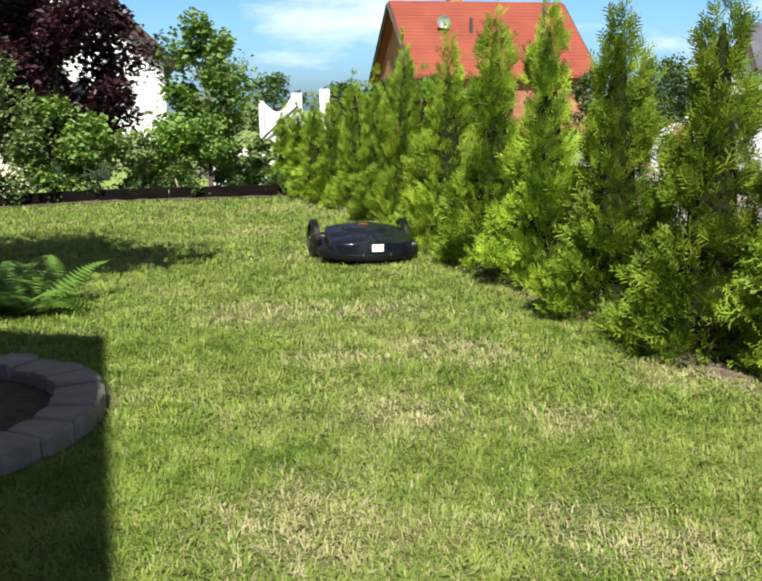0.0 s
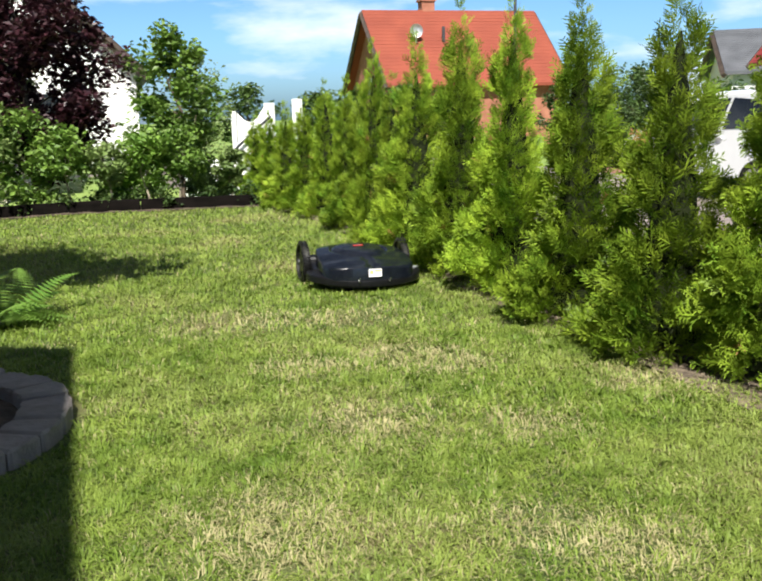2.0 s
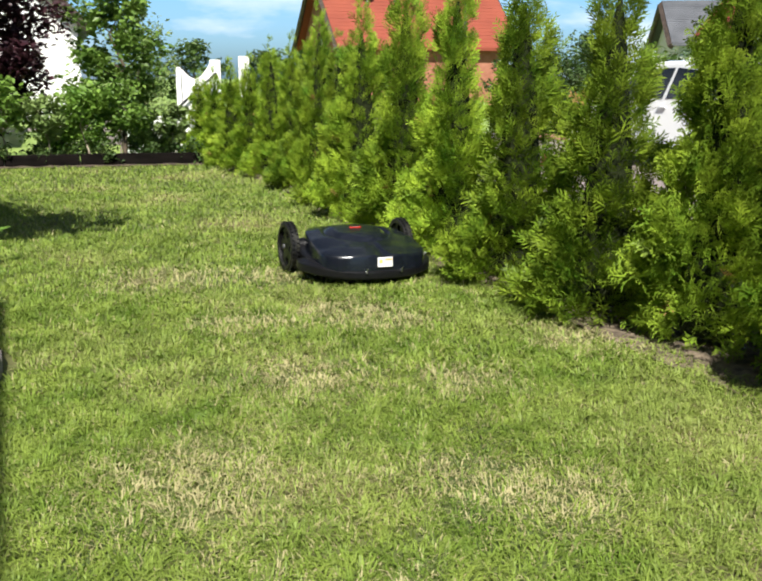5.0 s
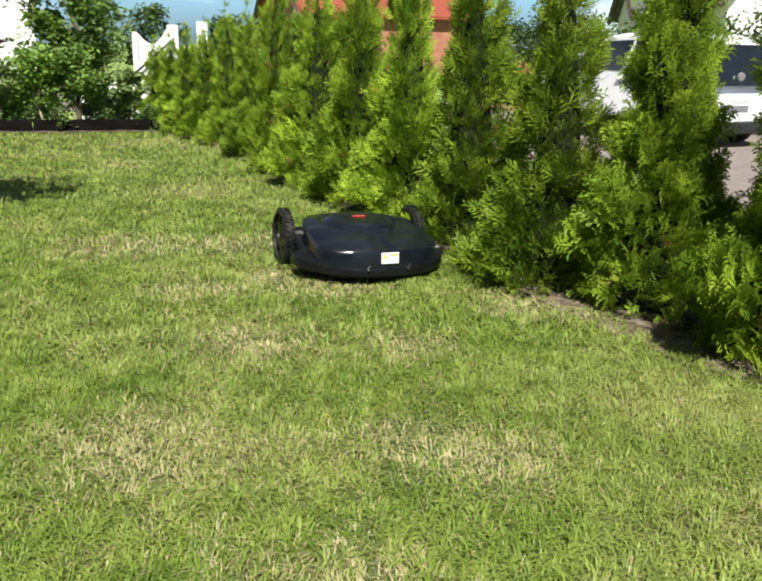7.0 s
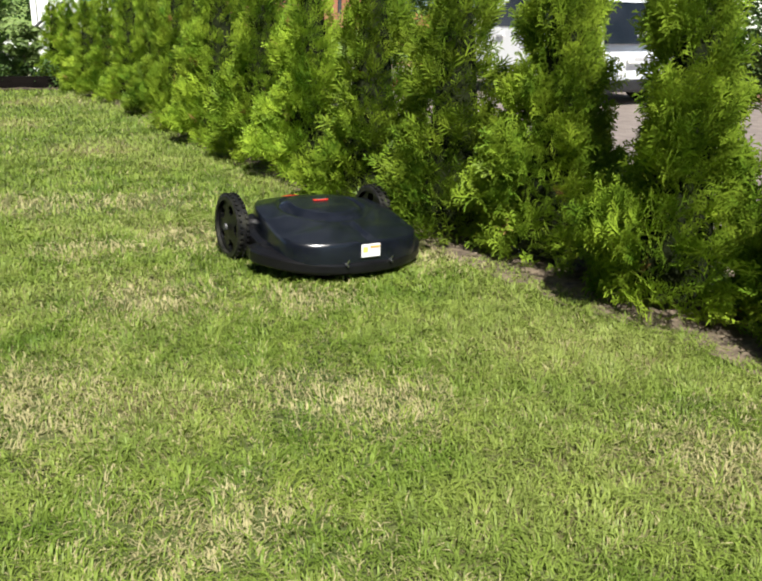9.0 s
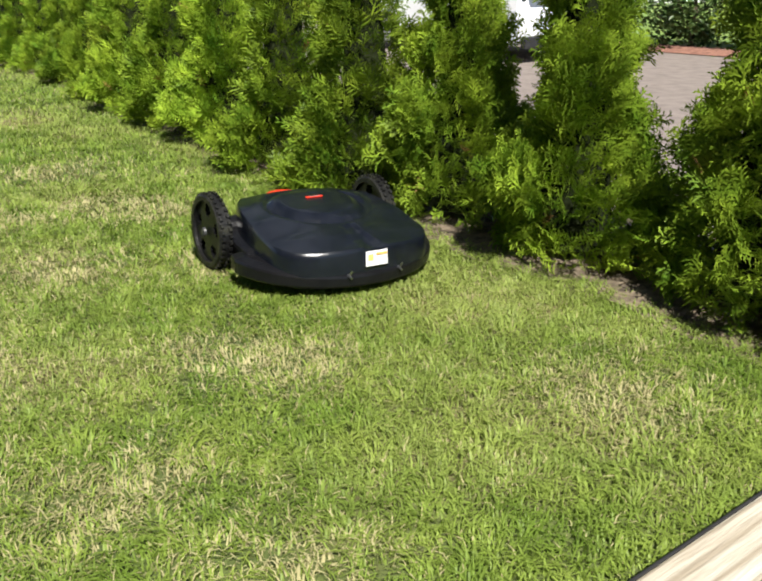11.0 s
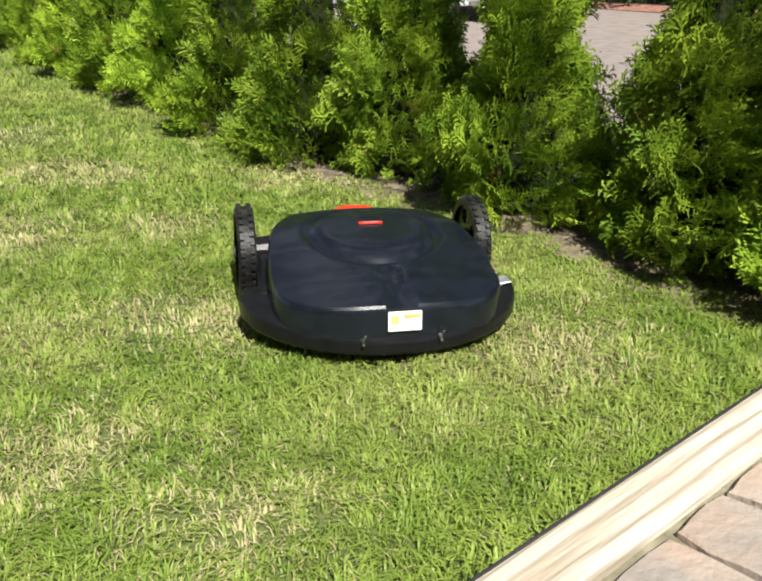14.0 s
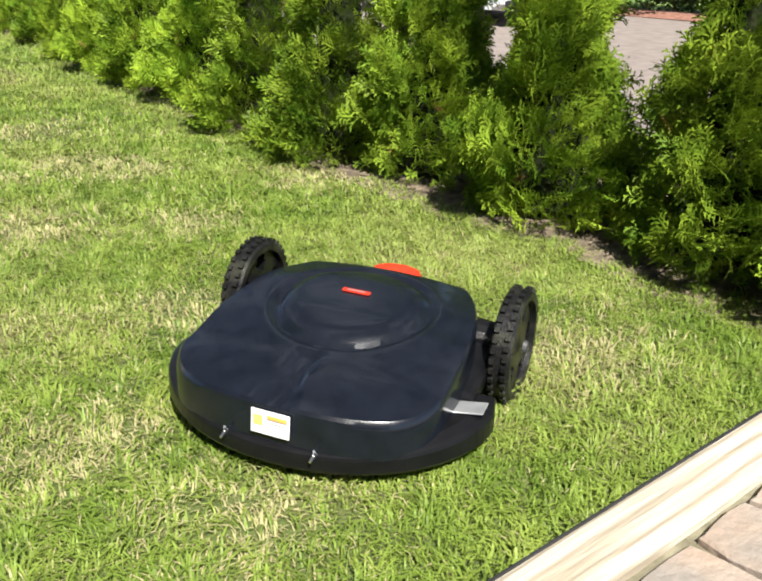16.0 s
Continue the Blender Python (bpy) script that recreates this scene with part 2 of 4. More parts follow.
def box(bm, size, at=(0, 0, 0), turn=(0, 0, 0), bevel=0.0, segments=2):
    m = pose(*at, *turn) @ Matrix.Diagonal((*size, 1))
    made = bmesh.ops.create_cube(bm, size=1.0, matrix=m)["verts"]
    if bevel:
        edges = list({e for v in made for e in v.link_edges})
        bmesh.ops.bevel(bm, geom=edges, offset=bevel, segments=segments, affect="EDGES", profile=0.6)
    return bm


def rod(bm, a, b, r1, r2=None, sides=10):
    a, b = Vector(a), Vector(b)
    turn = (b - a).to_track_quat("Z", "Y").to_matrix().to_4x4()
    bmesh.ops.create_cone(bm, cap_ends=True, segments=sides, radius1=r1, radius2=r1 if r2 is None else r2,
                          depth=(b - a).length, matrix=Matrix.Translation((a + b) / 2) @ turn)
    return bm


def prism(bm, outline, z0, z1):
    """A flat outline of (x, y) drawn up from z0 to z1."""
    low = [bm.verts.new((x, y, z0)) for x, y in outline]
    high = [bm.verts.new((x, y, z1)) for x, y in outline]
    n = len(outline)
    bm.faces.new(low[::-1])
    bm.faces.new(high)
    for i in range(n):
        bm.faces.new((low[i], low[(i + 1) % n], high[(i + 1) % n], high[i]))
    return bm


def loft(bm, rings, cap_low=True, cap_high=True):
    """Rings of equally many points, skinned one to the next."""
    made = [[bm.verts.new(p) for p in ring] for ring in rings]
    n = len(rings[0])
    for a, b in zip(made, made[1:]):
        for i in range(n):
            bm.faces.new((a[i], a[(i + 1) % n], b[(i + 1) % n], b[i]))
    if cap_low:
        bm.faces.new(made[0][::-1])
    if cap_high:
        bm.faces.new(made[-1])
    return bm


def thing(name, label, category, group="", at=None, kind=""):
    ob = new(name)
    ob.empty_display_size = 0.05
    if at is not None:
        ob.matrix_basis = at
    return tagged(ob, label, category, group, kind)


# ---- plan ----
HEDGE_BASE = [(2.15, 1.05), (1.88, 1.50), (1.56, 1.96), (1.39, 2.35), (1.09, 2.90), (0.84, 3.48), (0.36, 4.60), (0.03, 5.40), (-0.55, 7.10), (-1.25, 8.40), (-1.60, 9.10)]
BACK_EDGE = [(-1.34, 8.49), (-2.34, 8.26), (-2.94, 8.10), (-3.58, 7.68), (-5.2, 6.6), (-8.0, 5.0)]
BEAM_A, BEAM_B = (0.10, 0.890), (1.95, 1.870)          # the timber's lawn side
BEAM_DIR = Vector((BEAM_B[0] - BEAM_A[0], BEAM_B[1] - BEAM_A[1])).normalized()
BEAM_TURN = math.degrees(math.atan2(BEAM_DIR.y, BEAM_DIR.x))
STREET_Z = -0.50


def hedge_x(y):
    """The lawn's border along the hedge."""
    pts = HEDGE_BASE
    if y <= pts[0][1]:
        return pts[0][0]
    for (xa, ya), (xb, yb) in zip(pts, pts[1:]):
        if y <= yb:
            return xa + (xb - xa) * (y - ya) / (yb - ya)
    return pts[-1][0] - 0.5 * (y - pts[-1][1])


def back_y(x):
    pts = BACK_EDGE
    if x >= pts[0][0]:
        return pts[0][1] + 0.3 * (x - pts[0][0])
    for (xa, ya), (xb, yb) in zip(pts, pts[1:]):
        if x >= xb:
            return ya + (yb - ya) * (x - xa) / (xb - xa)
    return pts[-1][1]


def smoothstep(a, b, v):
    v = min(1.0, max(0.0, (v - a) / (b - a)))
    return v * v * (3 - 2 * v)


def ground_z(x, y):
    beyond = (x - hedge_x(y)) * 0.9
    drop = smoothstep(0.35, 1.3, beyond) * STREET_Z
    rear = smoothstep(0.8, 5.0, y - max(back_y(x), 7.5)) * STREET_Z
    return min(drop, rear)


def on_lawn(x, y):
    side = (x - BEAM_A[0]) * BEAM_DIR.y - (y - BEAM_A[1]) * BEAM_DIR.x
    return x < hedge_x(y) + 0.065 + 0.05 * smoothstep(3.4, 2.4, y) + 0.02 * math.sin(7 * y) + 0.015 * math.sin(19 * y) and y < back_y(x) - 0.03 and side < -0.015 and math.hypot(x - BED[0], y - BED[1]) > BED[2] + 0.03


BED = (-1.14, 2.66, 0.51)


def make_ground():
    xs = sorted(set([-400, -150, -60, -30, -16] + [round(-10 + 0.25 * i, 3) for i in range(80)] + [14, 20, 40, 100, 400]))
    ys = sorted(set([-300, -80, -20, -8] + [round(-4 + 0.25 * i, 3) for i in range(88)] + [22, 30, 50, 90, 200, 900]))
    verts = [(x, y, ground_z(x, y)) for y in ys for x in xs]
    w = len(xs)
    faces = [(j * w + i, j * w + i + 1, (j + 1) * w + i + 1, (j + 1) * w + i) for j in range(len(ys) - 1) for i in range(w - 1)]
    g = raw("ground", verts, faces, M_TURF)
    tagged(g, "mown lawn with dry straw patches, falling away to the road", "lawn", kind="structure")
    g.data.materials.append(M_STREET)
    g.data.materials.append(M_MEADOW)
    for p in g.data.polygons:
        c = p.center
        if c.x - hedge_x(c.y) > 1.0 and c.y < 30 and (c.x - 3.2) * 9.1 + (c.y - 21) * 5.0 < 0:
            p.material_index = 1
        elif c.y > back_y(c.x) + 0.5:
            p.material_index = 2


make_ground()


def make_border():
    """A strip of bare mulch between lawn and hedge, and along the back hedge."""
    def strip(name, pts, off, wide, label, mat):
        bm = bmesh.new()
        rows = []
        for k, (x, y) in enumerate(pts):
            for s in range(5):
                u = s / 4
                px, py = x + off[0] + wide[0] * u, y + off[1] + wide[1] * u
                j = noise.noise((px * 4, py * 4, 0.3)) * 0.02
                rows.append(bm.verts.new((px + j, py + j, 0.006 + 0.02 * math.sin(math.pi * u) + 0.012 * noise.noise((px * 9, py * 9, 1)))))
        for k in range(len(pts) - 1):
            for s in range(4):
                bm.faces.new((rows[k * 5 + s], rows[k * 5 + s + 1], rows[(k + 1) * 5 + s + 1], rows[(k + 1) * 5 + s]))
        ob = part(name, bm, mat)
        tagged(ob, label, "soil", kind="structure")

    fine = []
    for (xa, ya), (xb, yb) in zip(HEDGE_BASE, HEDGE_BASE[1:]):
        for k in range(8):
            fine.append((xa + (xb - xa) * k / 8, ya + (yb - ya) * k / 8))
    strip("hedge_soil", fine, (0.01, 0), (0.62, 0.28), "strip of dry brown mulch under the thuja hedge", M_MULCH)
    fine = []
    for (xa, ya), (xb, yb) in zip(BACK_EDGE, BACK_EDGE[1:]):
        for k in range(8):
            fine.append((xa + (xb - xa) * k / 8, ya + (yb - ya) * k / 8))
    strip("back_soil", fine[::-1], (0, -0.03), (-0.1, 0.5), "dark soil strip under the back hedge", M_SOIL)


make_border()

# ---- unseen wall behind the camera, placed for its shadow; terrace, timber ----
# out-of-view block, slanted so that its shadow edge crosses the near lawn
bm = bmesh.new()
prism(bm, [(-0.80, 0.88), (-7.0, 1.9), (-7.0, -4.0), (1.30, -4.0)], -0.3, 3.2)
bmesh.ops.recalc_face_normals(bm, faces=bm.faces)
tagged(part("shadow_wall", bm, M_UNSEEN_WALL), "unseen dark brown wall beside the terrace, placed for its shadow", "wall", kind="structure")


def make_timber():
    mid = ((BEAM_A[0] + BEAM_B[0]) / 2, (BEAM_A[1] + BEAM_B[1]) / 2)
    root = thing("timber_edging", "pale weathered pine beam edging the terrace", "timber edging", at=pose(mid[0], mid[1], 0, 0, 0, BEAM_TURN))
    long = math.dist(BEAM_A, BEAM_B)
    bm = bmesh.new()
    box(bm, (long, 0.084, 0.10), (0, -0.0495, 0.0), bevel=0.006)
    part("beam", bm, M_WOOD, root)
    # thin black strip against the beam, on its lawn side
    bm = bmesh.new()
    box(bm, (long, 0.005, 0.075), (0, -0.0030, 0.009), bevel=0.001, segments=1)
    part("lawn_side_strip", bm, M_EDGE, root, "thin black strip along the beam's lawn side")


make_timber()


def make_hedge_shade():
    # added dark strips in place of the deep shade under the shrubs
    root = thing("edging_board", "low near-black strip standing in for shade under the back hedge", "edging board")
    for (xa, ya), (xb, yb) in zip(BACK_EDGE, BACK_EDGE[1:]):
        bm = bmesh.new()
        box(bm, (math.dist((xa, ya), (xb, yb)) - 0.01, 0.03, 0.13), ((xa + xb) / 2 - 0.03, (ya + yb) / 2 + 0.07, 0.045), (0, 0, math.degrees(math.atan2(yb - ya, xb - xa))), bevel=0.006, segments=1)
        part("shade_strip", bm, M_HEDGE_SHADE, root)


make_hedge_shade()


# ---- thuja hedge ----
def spray(rng, length, fine):
    """One flat fan of scale leaves, (verts, faces), lying along +z in the xz plane: a stem, side twigs, and their lobes."""
    verts, faces = [], []

    def lobe(base, tip, wide):
        d = tip - base
        side = Vector((d.z, 0, -d.x)).normalized() * wide
        k = len(verts)
        if fine:
            verts.extend([base - side * 0.5, base + side * 0.5, base + d * 0.55 + side, tip, base + d * 0.55 - side])
            faces.append((k, k + 1, k + 2, k + 3, k + 4))
        else:
            verts.extend([base, base + d * 0.55 + side, tip, base + d * 0.55 - side])
            faces.append((k, k + 1, k + 2, k + 3))

    droop = rng.uniform(0.0, 0.25)

    def bend(v):
        return Vector((v.x, v.y - droop * v.z * v.z / length + 0.12 * abs(v.x), v.z))

    lobe(Vector((0, 0, 0)), bend(Vector((rng.uniform(-0.006, 0.006), 0, length))), 0.0028)
    n = 9 if fine else 8
    for i in range(n):
        u = 0.12 + 0.74 * i / (n - 1)
        s = 1 if i % 2 else -1
        reach = length * (0.60 - 0.42 * u) * rng.uniform(0.75, 1.25)
        a = radians(rng.uniform(32, 56))
        way = Vector((s * math.sin(a), rng.uniform(-0.12, 0.12), math.cos(a)))
        base = Vector((0, 0, length * u))
        lobe(bend(base), bend(base + way * reach), 0.0021 if fine else 0.0031)
        if fine:
            for q in range(2):
                o = base + way * reach * (0.40 + 0.28 * q)
                b = a + radians(rng.uniform(28, 45)) * (1 if q % 2 else -1)
                lobe(bend(o), bend(o + Vector((s * math.sin(b), rng.uniform(-0.15, 0.15), math.cos(b))) * reach * 0.44), 0.0021)
    return verts, faces


def thuja_mesh(seed, height, radius, count, fine):
    """Foliage of one slim conifer as two meshes' worth of points: green and a few dry sprays."""
    rng = random.Random(seed)
    green, dry = ([], []), ([], [])
    fans = [spray(rng, rng.uniform(0.055, 0.095), fine) for _ in range(24)]
    lumps = [(rng.uniform(0, 6.28), rng.uniform(0.0, 0.9) ** 1.2, rng.uniform(0.35, 0.75)) for _ in range(44)]
    made = 0
    while made < count:
        u = 1.04 * (1 - math.sqrt(1 - rng.random() * 0.99)) if rng.random() < 0.95 else rng.uniform(0.6, 1.05)
        u = min(u, 0.995) if u < 1 else u
        a = rng.uniform(0, 2 * math.pi)
        prof = radius * max(0.0, 1 - u) ** 0.74 + (0.095 if fine else 0.055) * smoothstep(0.34, 0.0, u) + 0.006
        bump = 0.0
        for la, lu, lh in lumps:
            da = math.atan2(math.sin(a - la), math.cos(a - la))
            bump += lh * math.exp(-(da / 0.36) ** 2 - ((u - lu) / 0.040) ** 2)
        bump = min(bump, 0.62)
        # sprays crowd on the boughs and leave dark hollows between them
        if rng.random() > 0.17 + 1.35 * bump:
            continue
        made += 1
        depth = 1.04 - 0.42 * rng.random() ** 1.7 + (0.35 * u if rng.random() < 0.10 else 0.0)
        r = max(0.0, prof * (0.54 + 0.80 * bump) * depth)
        p = Vector((r * math.cos(a), r * math.sin(a), 0.02 + u * height))
        out = Vector((math.cos(a), math.sin(a), rng.uniform(-0.1, 1.3) + 1.5 * u))
        out += Vector((rng.uniform(-.55, .55), rng.uniform(-.55, .55), 0))
        turn = out.to_track_quat("Z", "Y").to_matrix() @ Euler((0, 0, rng.uniform(0, 3.14))).to_matrix()
        vs, fs = fans[rng.randrange(24)]
        target = dry if rng.random() < 0.003 and u < 0.6 else green
        k = len(target[0])
        size = rng.uniform(0.75, 1.2) * (1 - 0.25 * u)
        target[0].extend([p + turn @ (v * size) for v in vs])
        target[1].extend([tuple(i + k for i in f) for f in fs])
    return green, dry


def make_thuja(seed, height, radius, count, m, fine=False):
    root = thing("thuja", "slim bright green thuja conifer in a young hedge", "conifer", "thuja hedge", m)
    green, dry = thuja_mesh(seed, height, radius, count, fine)
    raw("foliage", *green, M_THUJA, root)
    if dry[0]:
        raw("dry_sprays", *dry, M_THUJA_DRY, root, "few browned sprays")
    # core of inner twigs closes the view; its near-black imitates shade between sprays
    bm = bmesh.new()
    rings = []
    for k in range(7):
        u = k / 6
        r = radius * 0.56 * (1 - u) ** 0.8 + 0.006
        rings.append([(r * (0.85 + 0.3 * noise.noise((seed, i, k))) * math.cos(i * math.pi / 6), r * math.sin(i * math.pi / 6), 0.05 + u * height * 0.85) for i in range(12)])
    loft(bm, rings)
    part("twig_shade_core", bm, M_INNER_SHADE, root)
    bm = bmesh.new()
    rod(bm, (0, 0, -0.03), (0, 0, height * 0.5), 0.018, 0.008, 8)
    part("trunk", bm, M_BARK, root)
    return root


THUJAS = [(1.90, 1.90, 1.20), (1.73, 2.24, 1.22), (1.48, 2.69, 1.20), (1.29, 3.09, 1.22), (1.07, 3.51, 1.17), (0.85, 4.02, 1.19),
          (0.64, 4.50, 1.24), (0.43, 5.00, 1.25), (0.20, 5.58, 1.16), (-0.10, 6.42, 1.20), (-0.36, 7.20, 1.03),
          (-0.57, 7.60, 1.02), (-0.81, 8.04, 0.92), (-1.04, 8.46, 0.88), (-1.28, 8.95, 0.82), (-1.50, 9.35, 0.80), (0.05, 6.0, 0.98), (-0.22, 6.8, 0.95)]
GIRTH = {1: 0.96, 2: 0.95, 3: 0.88}
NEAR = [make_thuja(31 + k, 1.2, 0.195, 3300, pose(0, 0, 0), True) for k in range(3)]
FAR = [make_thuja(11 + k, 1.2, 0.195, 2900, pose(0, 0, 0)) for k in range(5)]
ORDER = {0: FAR[4], 1: NEAR[0], 2: NEAR[1], 3: NEAR[2], 4: FAR[0], 5: FAR[1], 6: FAR[2], 7: FAR[3]}
for k, (x, y, h) in enumerate(THUJAS):
    g = GIRTH.get(k, 1.05 if k < 9 else 0.92)
    m = pose(x - 0.015, y - 0.01, 0, rz=(k * 137) % 360)
    ob = ORDER[k] if k < 8 else copy_thing(FAR[(k * 3) % 5], m)
    ob.matrix_basis = m @ Matrix.Diagonal(((0.97 + 0.06 * (k % 3)) * g, (0.97 + 0.06 * (k % 2)) * g, 0.96 * h / 1.2, 1))


# ---- broad-leaved trees ----
def leaves(rng, centres, spread, count, size, squash=0.8):
    """Bent diamond leaves scattered in clumps."""
    verts, faces = [], []
    for _ in range(count):
        c, s = centres[rng.randrange(len(centres))]
        d = Vector((rng.gauss(0, 1), rng.gauss(0, 1), rng.gauss(0, squash)))
        p = Vector(c) + d.normalized() * (s * spread * rng.random() ** 0.45)
        q = Euler((rng.uniform(-0.9, 0.9), rng.uniform(-0.9, 0.9), rng.uniform(0, 6.28))).to_matrix()
        k, z = len(verts), size * rng.uniform(0.7, 1.25)
        for v in ((0, -0.5, 0), (0.30, -0.05, 0.10), (0, 0.55, -0.06), (-0.30, -0.05, 0.10)):
            verts.append(p + q @ (Vector(v) * z))
        faces += [(k, k + 1, k + 2), (k, k + 2, k + 3)]
    return verts, faces


def make_tree(name, label, category, x, y, height, crown_low, radius, mat, seed, count, size=0.06, stem=0.035, limbs=16, shape=1.0, group="", bark=M_BARK):
    rng = random.Random(seed)
    z0 = ground_z(x, y)
    root = thing(name, label, category, group, pose(x, y, z0))
    bm = bmesh.new()
    knots = [Vector((0, 0, -0.05))]
    for k in range(1, 6):
        knots.append(Vector((rng.uniform(-.04, .04) * k / 2, rng.uniform(-.04, .04) * k / 2, height * 0.9 * k / 5)))
    for k in range(5):
        rod(bm, knots[k], knots[k + 1], stem * (1 - 0.17 * k), stem * (1 - 0.17 * (k + 1)), 8)
    part("trunk", bm, bark, root)
    bm = bmesh.new()
    centres = []
    for k in range(limbs):
        u = k / (limbs - 1)
        z = crown_low + (height * 0.92 - crown_low) * u
        a = k * 2.4 + rng.uniform(-0.4, 0.4)
        wide = radius * (math.sin(math.pi * min(1, (0.16 + 0.84 * u) ** shape * 0.92)) * 0.9 + 0.12) * rng.uniform(0.7, 1.12)
        base = Vector((0, 0, max(0.1, z - wide * 0.35)))
        tip = Vector((wide * 0.8 * math.cos(a), wide * 0.8 * math.sin(a), z + rng.uniform(0, 0.12)))
        rod(bm, base, tip, stem * 0.4 * (1 - 0.3 * u), stem * 0.1, 5)
        centres.append((tip, radius * rng.uniform(0.24, 0.44)))
        centres.append((base.lerp(tip, 0.6), radius * rng.uniform(0.2, 0.36)))
    centres.append((Vector((rng.uniform(-.05, .05), 0, height * 0.95)), radius * 0.16))
    part("branchwork", bm, bark, root)
    raw("crown", *leaves(rng, centres, 1.0, count, size), mat, root)
    return root


make_tree("maple", "dark purple-leaved maple behind the back hedge", "tree", -3.52, 8.75, 2.7, 0.42, 0.76, M_PURPLE, 3, 20000, 0.075, limbs=22)
make_tree("hornbeam", "young light green broad-leaved tree at the lawn's end", "tree", -2.24, 9.2, 1.60, 0.34, 0.50, M_LEAF, 5, 5200, 0.065, 0.026)
make_tree("willow", "slender pale green tree behind the back hedge", "tree", -2.36, 10.4, 1.62, 0.5, 0.40, M_LEAF_PALE, 6, 1700, 0.05, 0.02)
make_tree("garden_tree", "leafy tree standing beside the round bed", "tree", -2.18, 2.78, 3.3, 1.7, 1.15, M_LEAF, 8, 15000, 0.095, 0.04, limbs=22)
for k, (x, y, h, low, r) in enumerate(((-1.62, 8.62, 0.46, 0.24, 0.15), (-2.05, 8.5, 0.66, 0.34, 0.26), (-2.33, 8.42, 0.66, 0.36, 0.26), (-2.66, 8.36, 0.56, 0.28, 0.24), (-2.97, 8.22, 0.70, 0.36, 0.28), (-3.35, 8.15, 0.85, 0.16, 0.42),
                                       (-3.75, 8.0, 1.15, 0.14, 0.45), (-4.15, 7.8, 1.35, 0.12, 0.50), (-4.6, 7.7, 1.4, 0.12, 0.5), (-4.0, 8.9, 1.6, 0.3, 0.6), (-5.1, 7.4, 1.4, 0.12, 0.5), (-2.9, 9.6, 0.35, 0.05, 0.5), (-2.2, 9.9, 0.3, 0.05, 0.4))):
    make_tree("shrub", "young leafy hedge shrub on a thin pale stem", "shrub", x, y, h, low, r, M_LEAF if k % 3 else M_LEAF_PALE, 20 + k, 1200 if k < 5 else 2600, 0.055, 0.011, 12, group="back hedge", bark=M_BARK_PALE)


def make_ground_cover():
    """Low dark leaves over the black strip that stands in for shade under the back hedge."""
    rng = random.Random(91)
    centres = []
    for (xa, ya), (xb, yb) in zip(BACK_EDGE, BACK_EDGE[1:]):
        n = int(math.dist((xa, ya), (xb, yb)) / 0.06)
        for k in range(n):
            u = k / n
            centres.append((Vector((xa + (xb - xa) * u - 0.02, ya + (yb - ya) * u + 0.06 + rng.uniform(-0.02, 0.3), rng.uniform(0.03, 0.17))), rng.uniform(0.05, 0.10)))
    ob = raw("ground_cover", *leaves(rng, centres, 1.0, 9000, 0.038), M_HEDGE)
    tagged(ob, "low dark green ground cover under the back hedge", "ground cover", kind="stuff")


make_ground_cover()
for k, (x, y, h) in enumerate(((-7.5, 36, 2.6), (-5.2, 39, 2.3), (-3.4, 37, 2.2), (-1.6, 40, 2.5), (0.4, 41, 2.1), (5.5, 40, 2.6), (8.2, 38, 2.9))):
    make_tree("distant_tree", "dark green leafy tree far behind the gardens", "tree", x, y, h, 0.1, 1.5, M_HEDGE, 130 + k, 2200, 0.20, 0.07, 14, group="distant trees")


# ---- terrace of natural stone slabs ----
def make_terrace():
    mid = ((BEAM_A[0] + BEAM_B[0]) / 2, (BEAM_A[1] + BEAM_B[1]) / 2)
    at = pose(mid[0], mid[1], 0, 0, 0, BEAM_TURN)
    bm = bmesh.new()
    long = math.dist(BEAM_A, BEAM_B)
    box(bm, (long, 1.32, 0.06), (0, -0.752, 0.002))
    bed = part("terrace", bm, M_JOINT)
    bed.matrix_basis = at
    tagged(bed, "terrace of irregular pinkish natural stone slabs with mossy joints", "paving", kind="structure")
    rng = random.Random(5)
    y = -0.10
    row = 0
    while y > -1.2:
        deep = rng.uniform(0.12, 0.17)
        x = -long / 2
        while x < long / 2 - 0.02:
            wide = min(rng.uniform(0.12, 0.21), long / 2 - x)
            if long / 2 - x - wide < 0.1:
                wide = long / 2 - x
            bm = bmesh.new()
            g = 0.004
            pts = []
            for cx, cy, ex, ey in ((x + g, y - deep + g, 1, 0), (x + wide - g, y - deep + g, 0, 1), (x + wide - g, y - g, -1, 0), (x + g, y - g, 0, -1)):
                side = wide if ex else deep
                for u in (0.03, 0.35, 0.68):
                    j = rng.uniform(-0.004, 0.004)
                    pts.append((cx + ex * u * side * 0.95 + (j if ey else 0), cy + ey * u * side * 0.95 + (j if ex else 0)))
            prism(bm, pts, 0.0, 0.043 + rng.uniform(-0.003, 0.003))
            bmesh.ops.bevel(bm, geom=[e for e in bm.edges if e.verts[0].co.z > 0.03 and e.verts[1].co.z > 0.03], offset=0.004, segments=1, affect="EDGES")
            part("slab", bm, M_SLAB, bed)
            x += wide
        y -= deep
        row += 1


make_terrace()


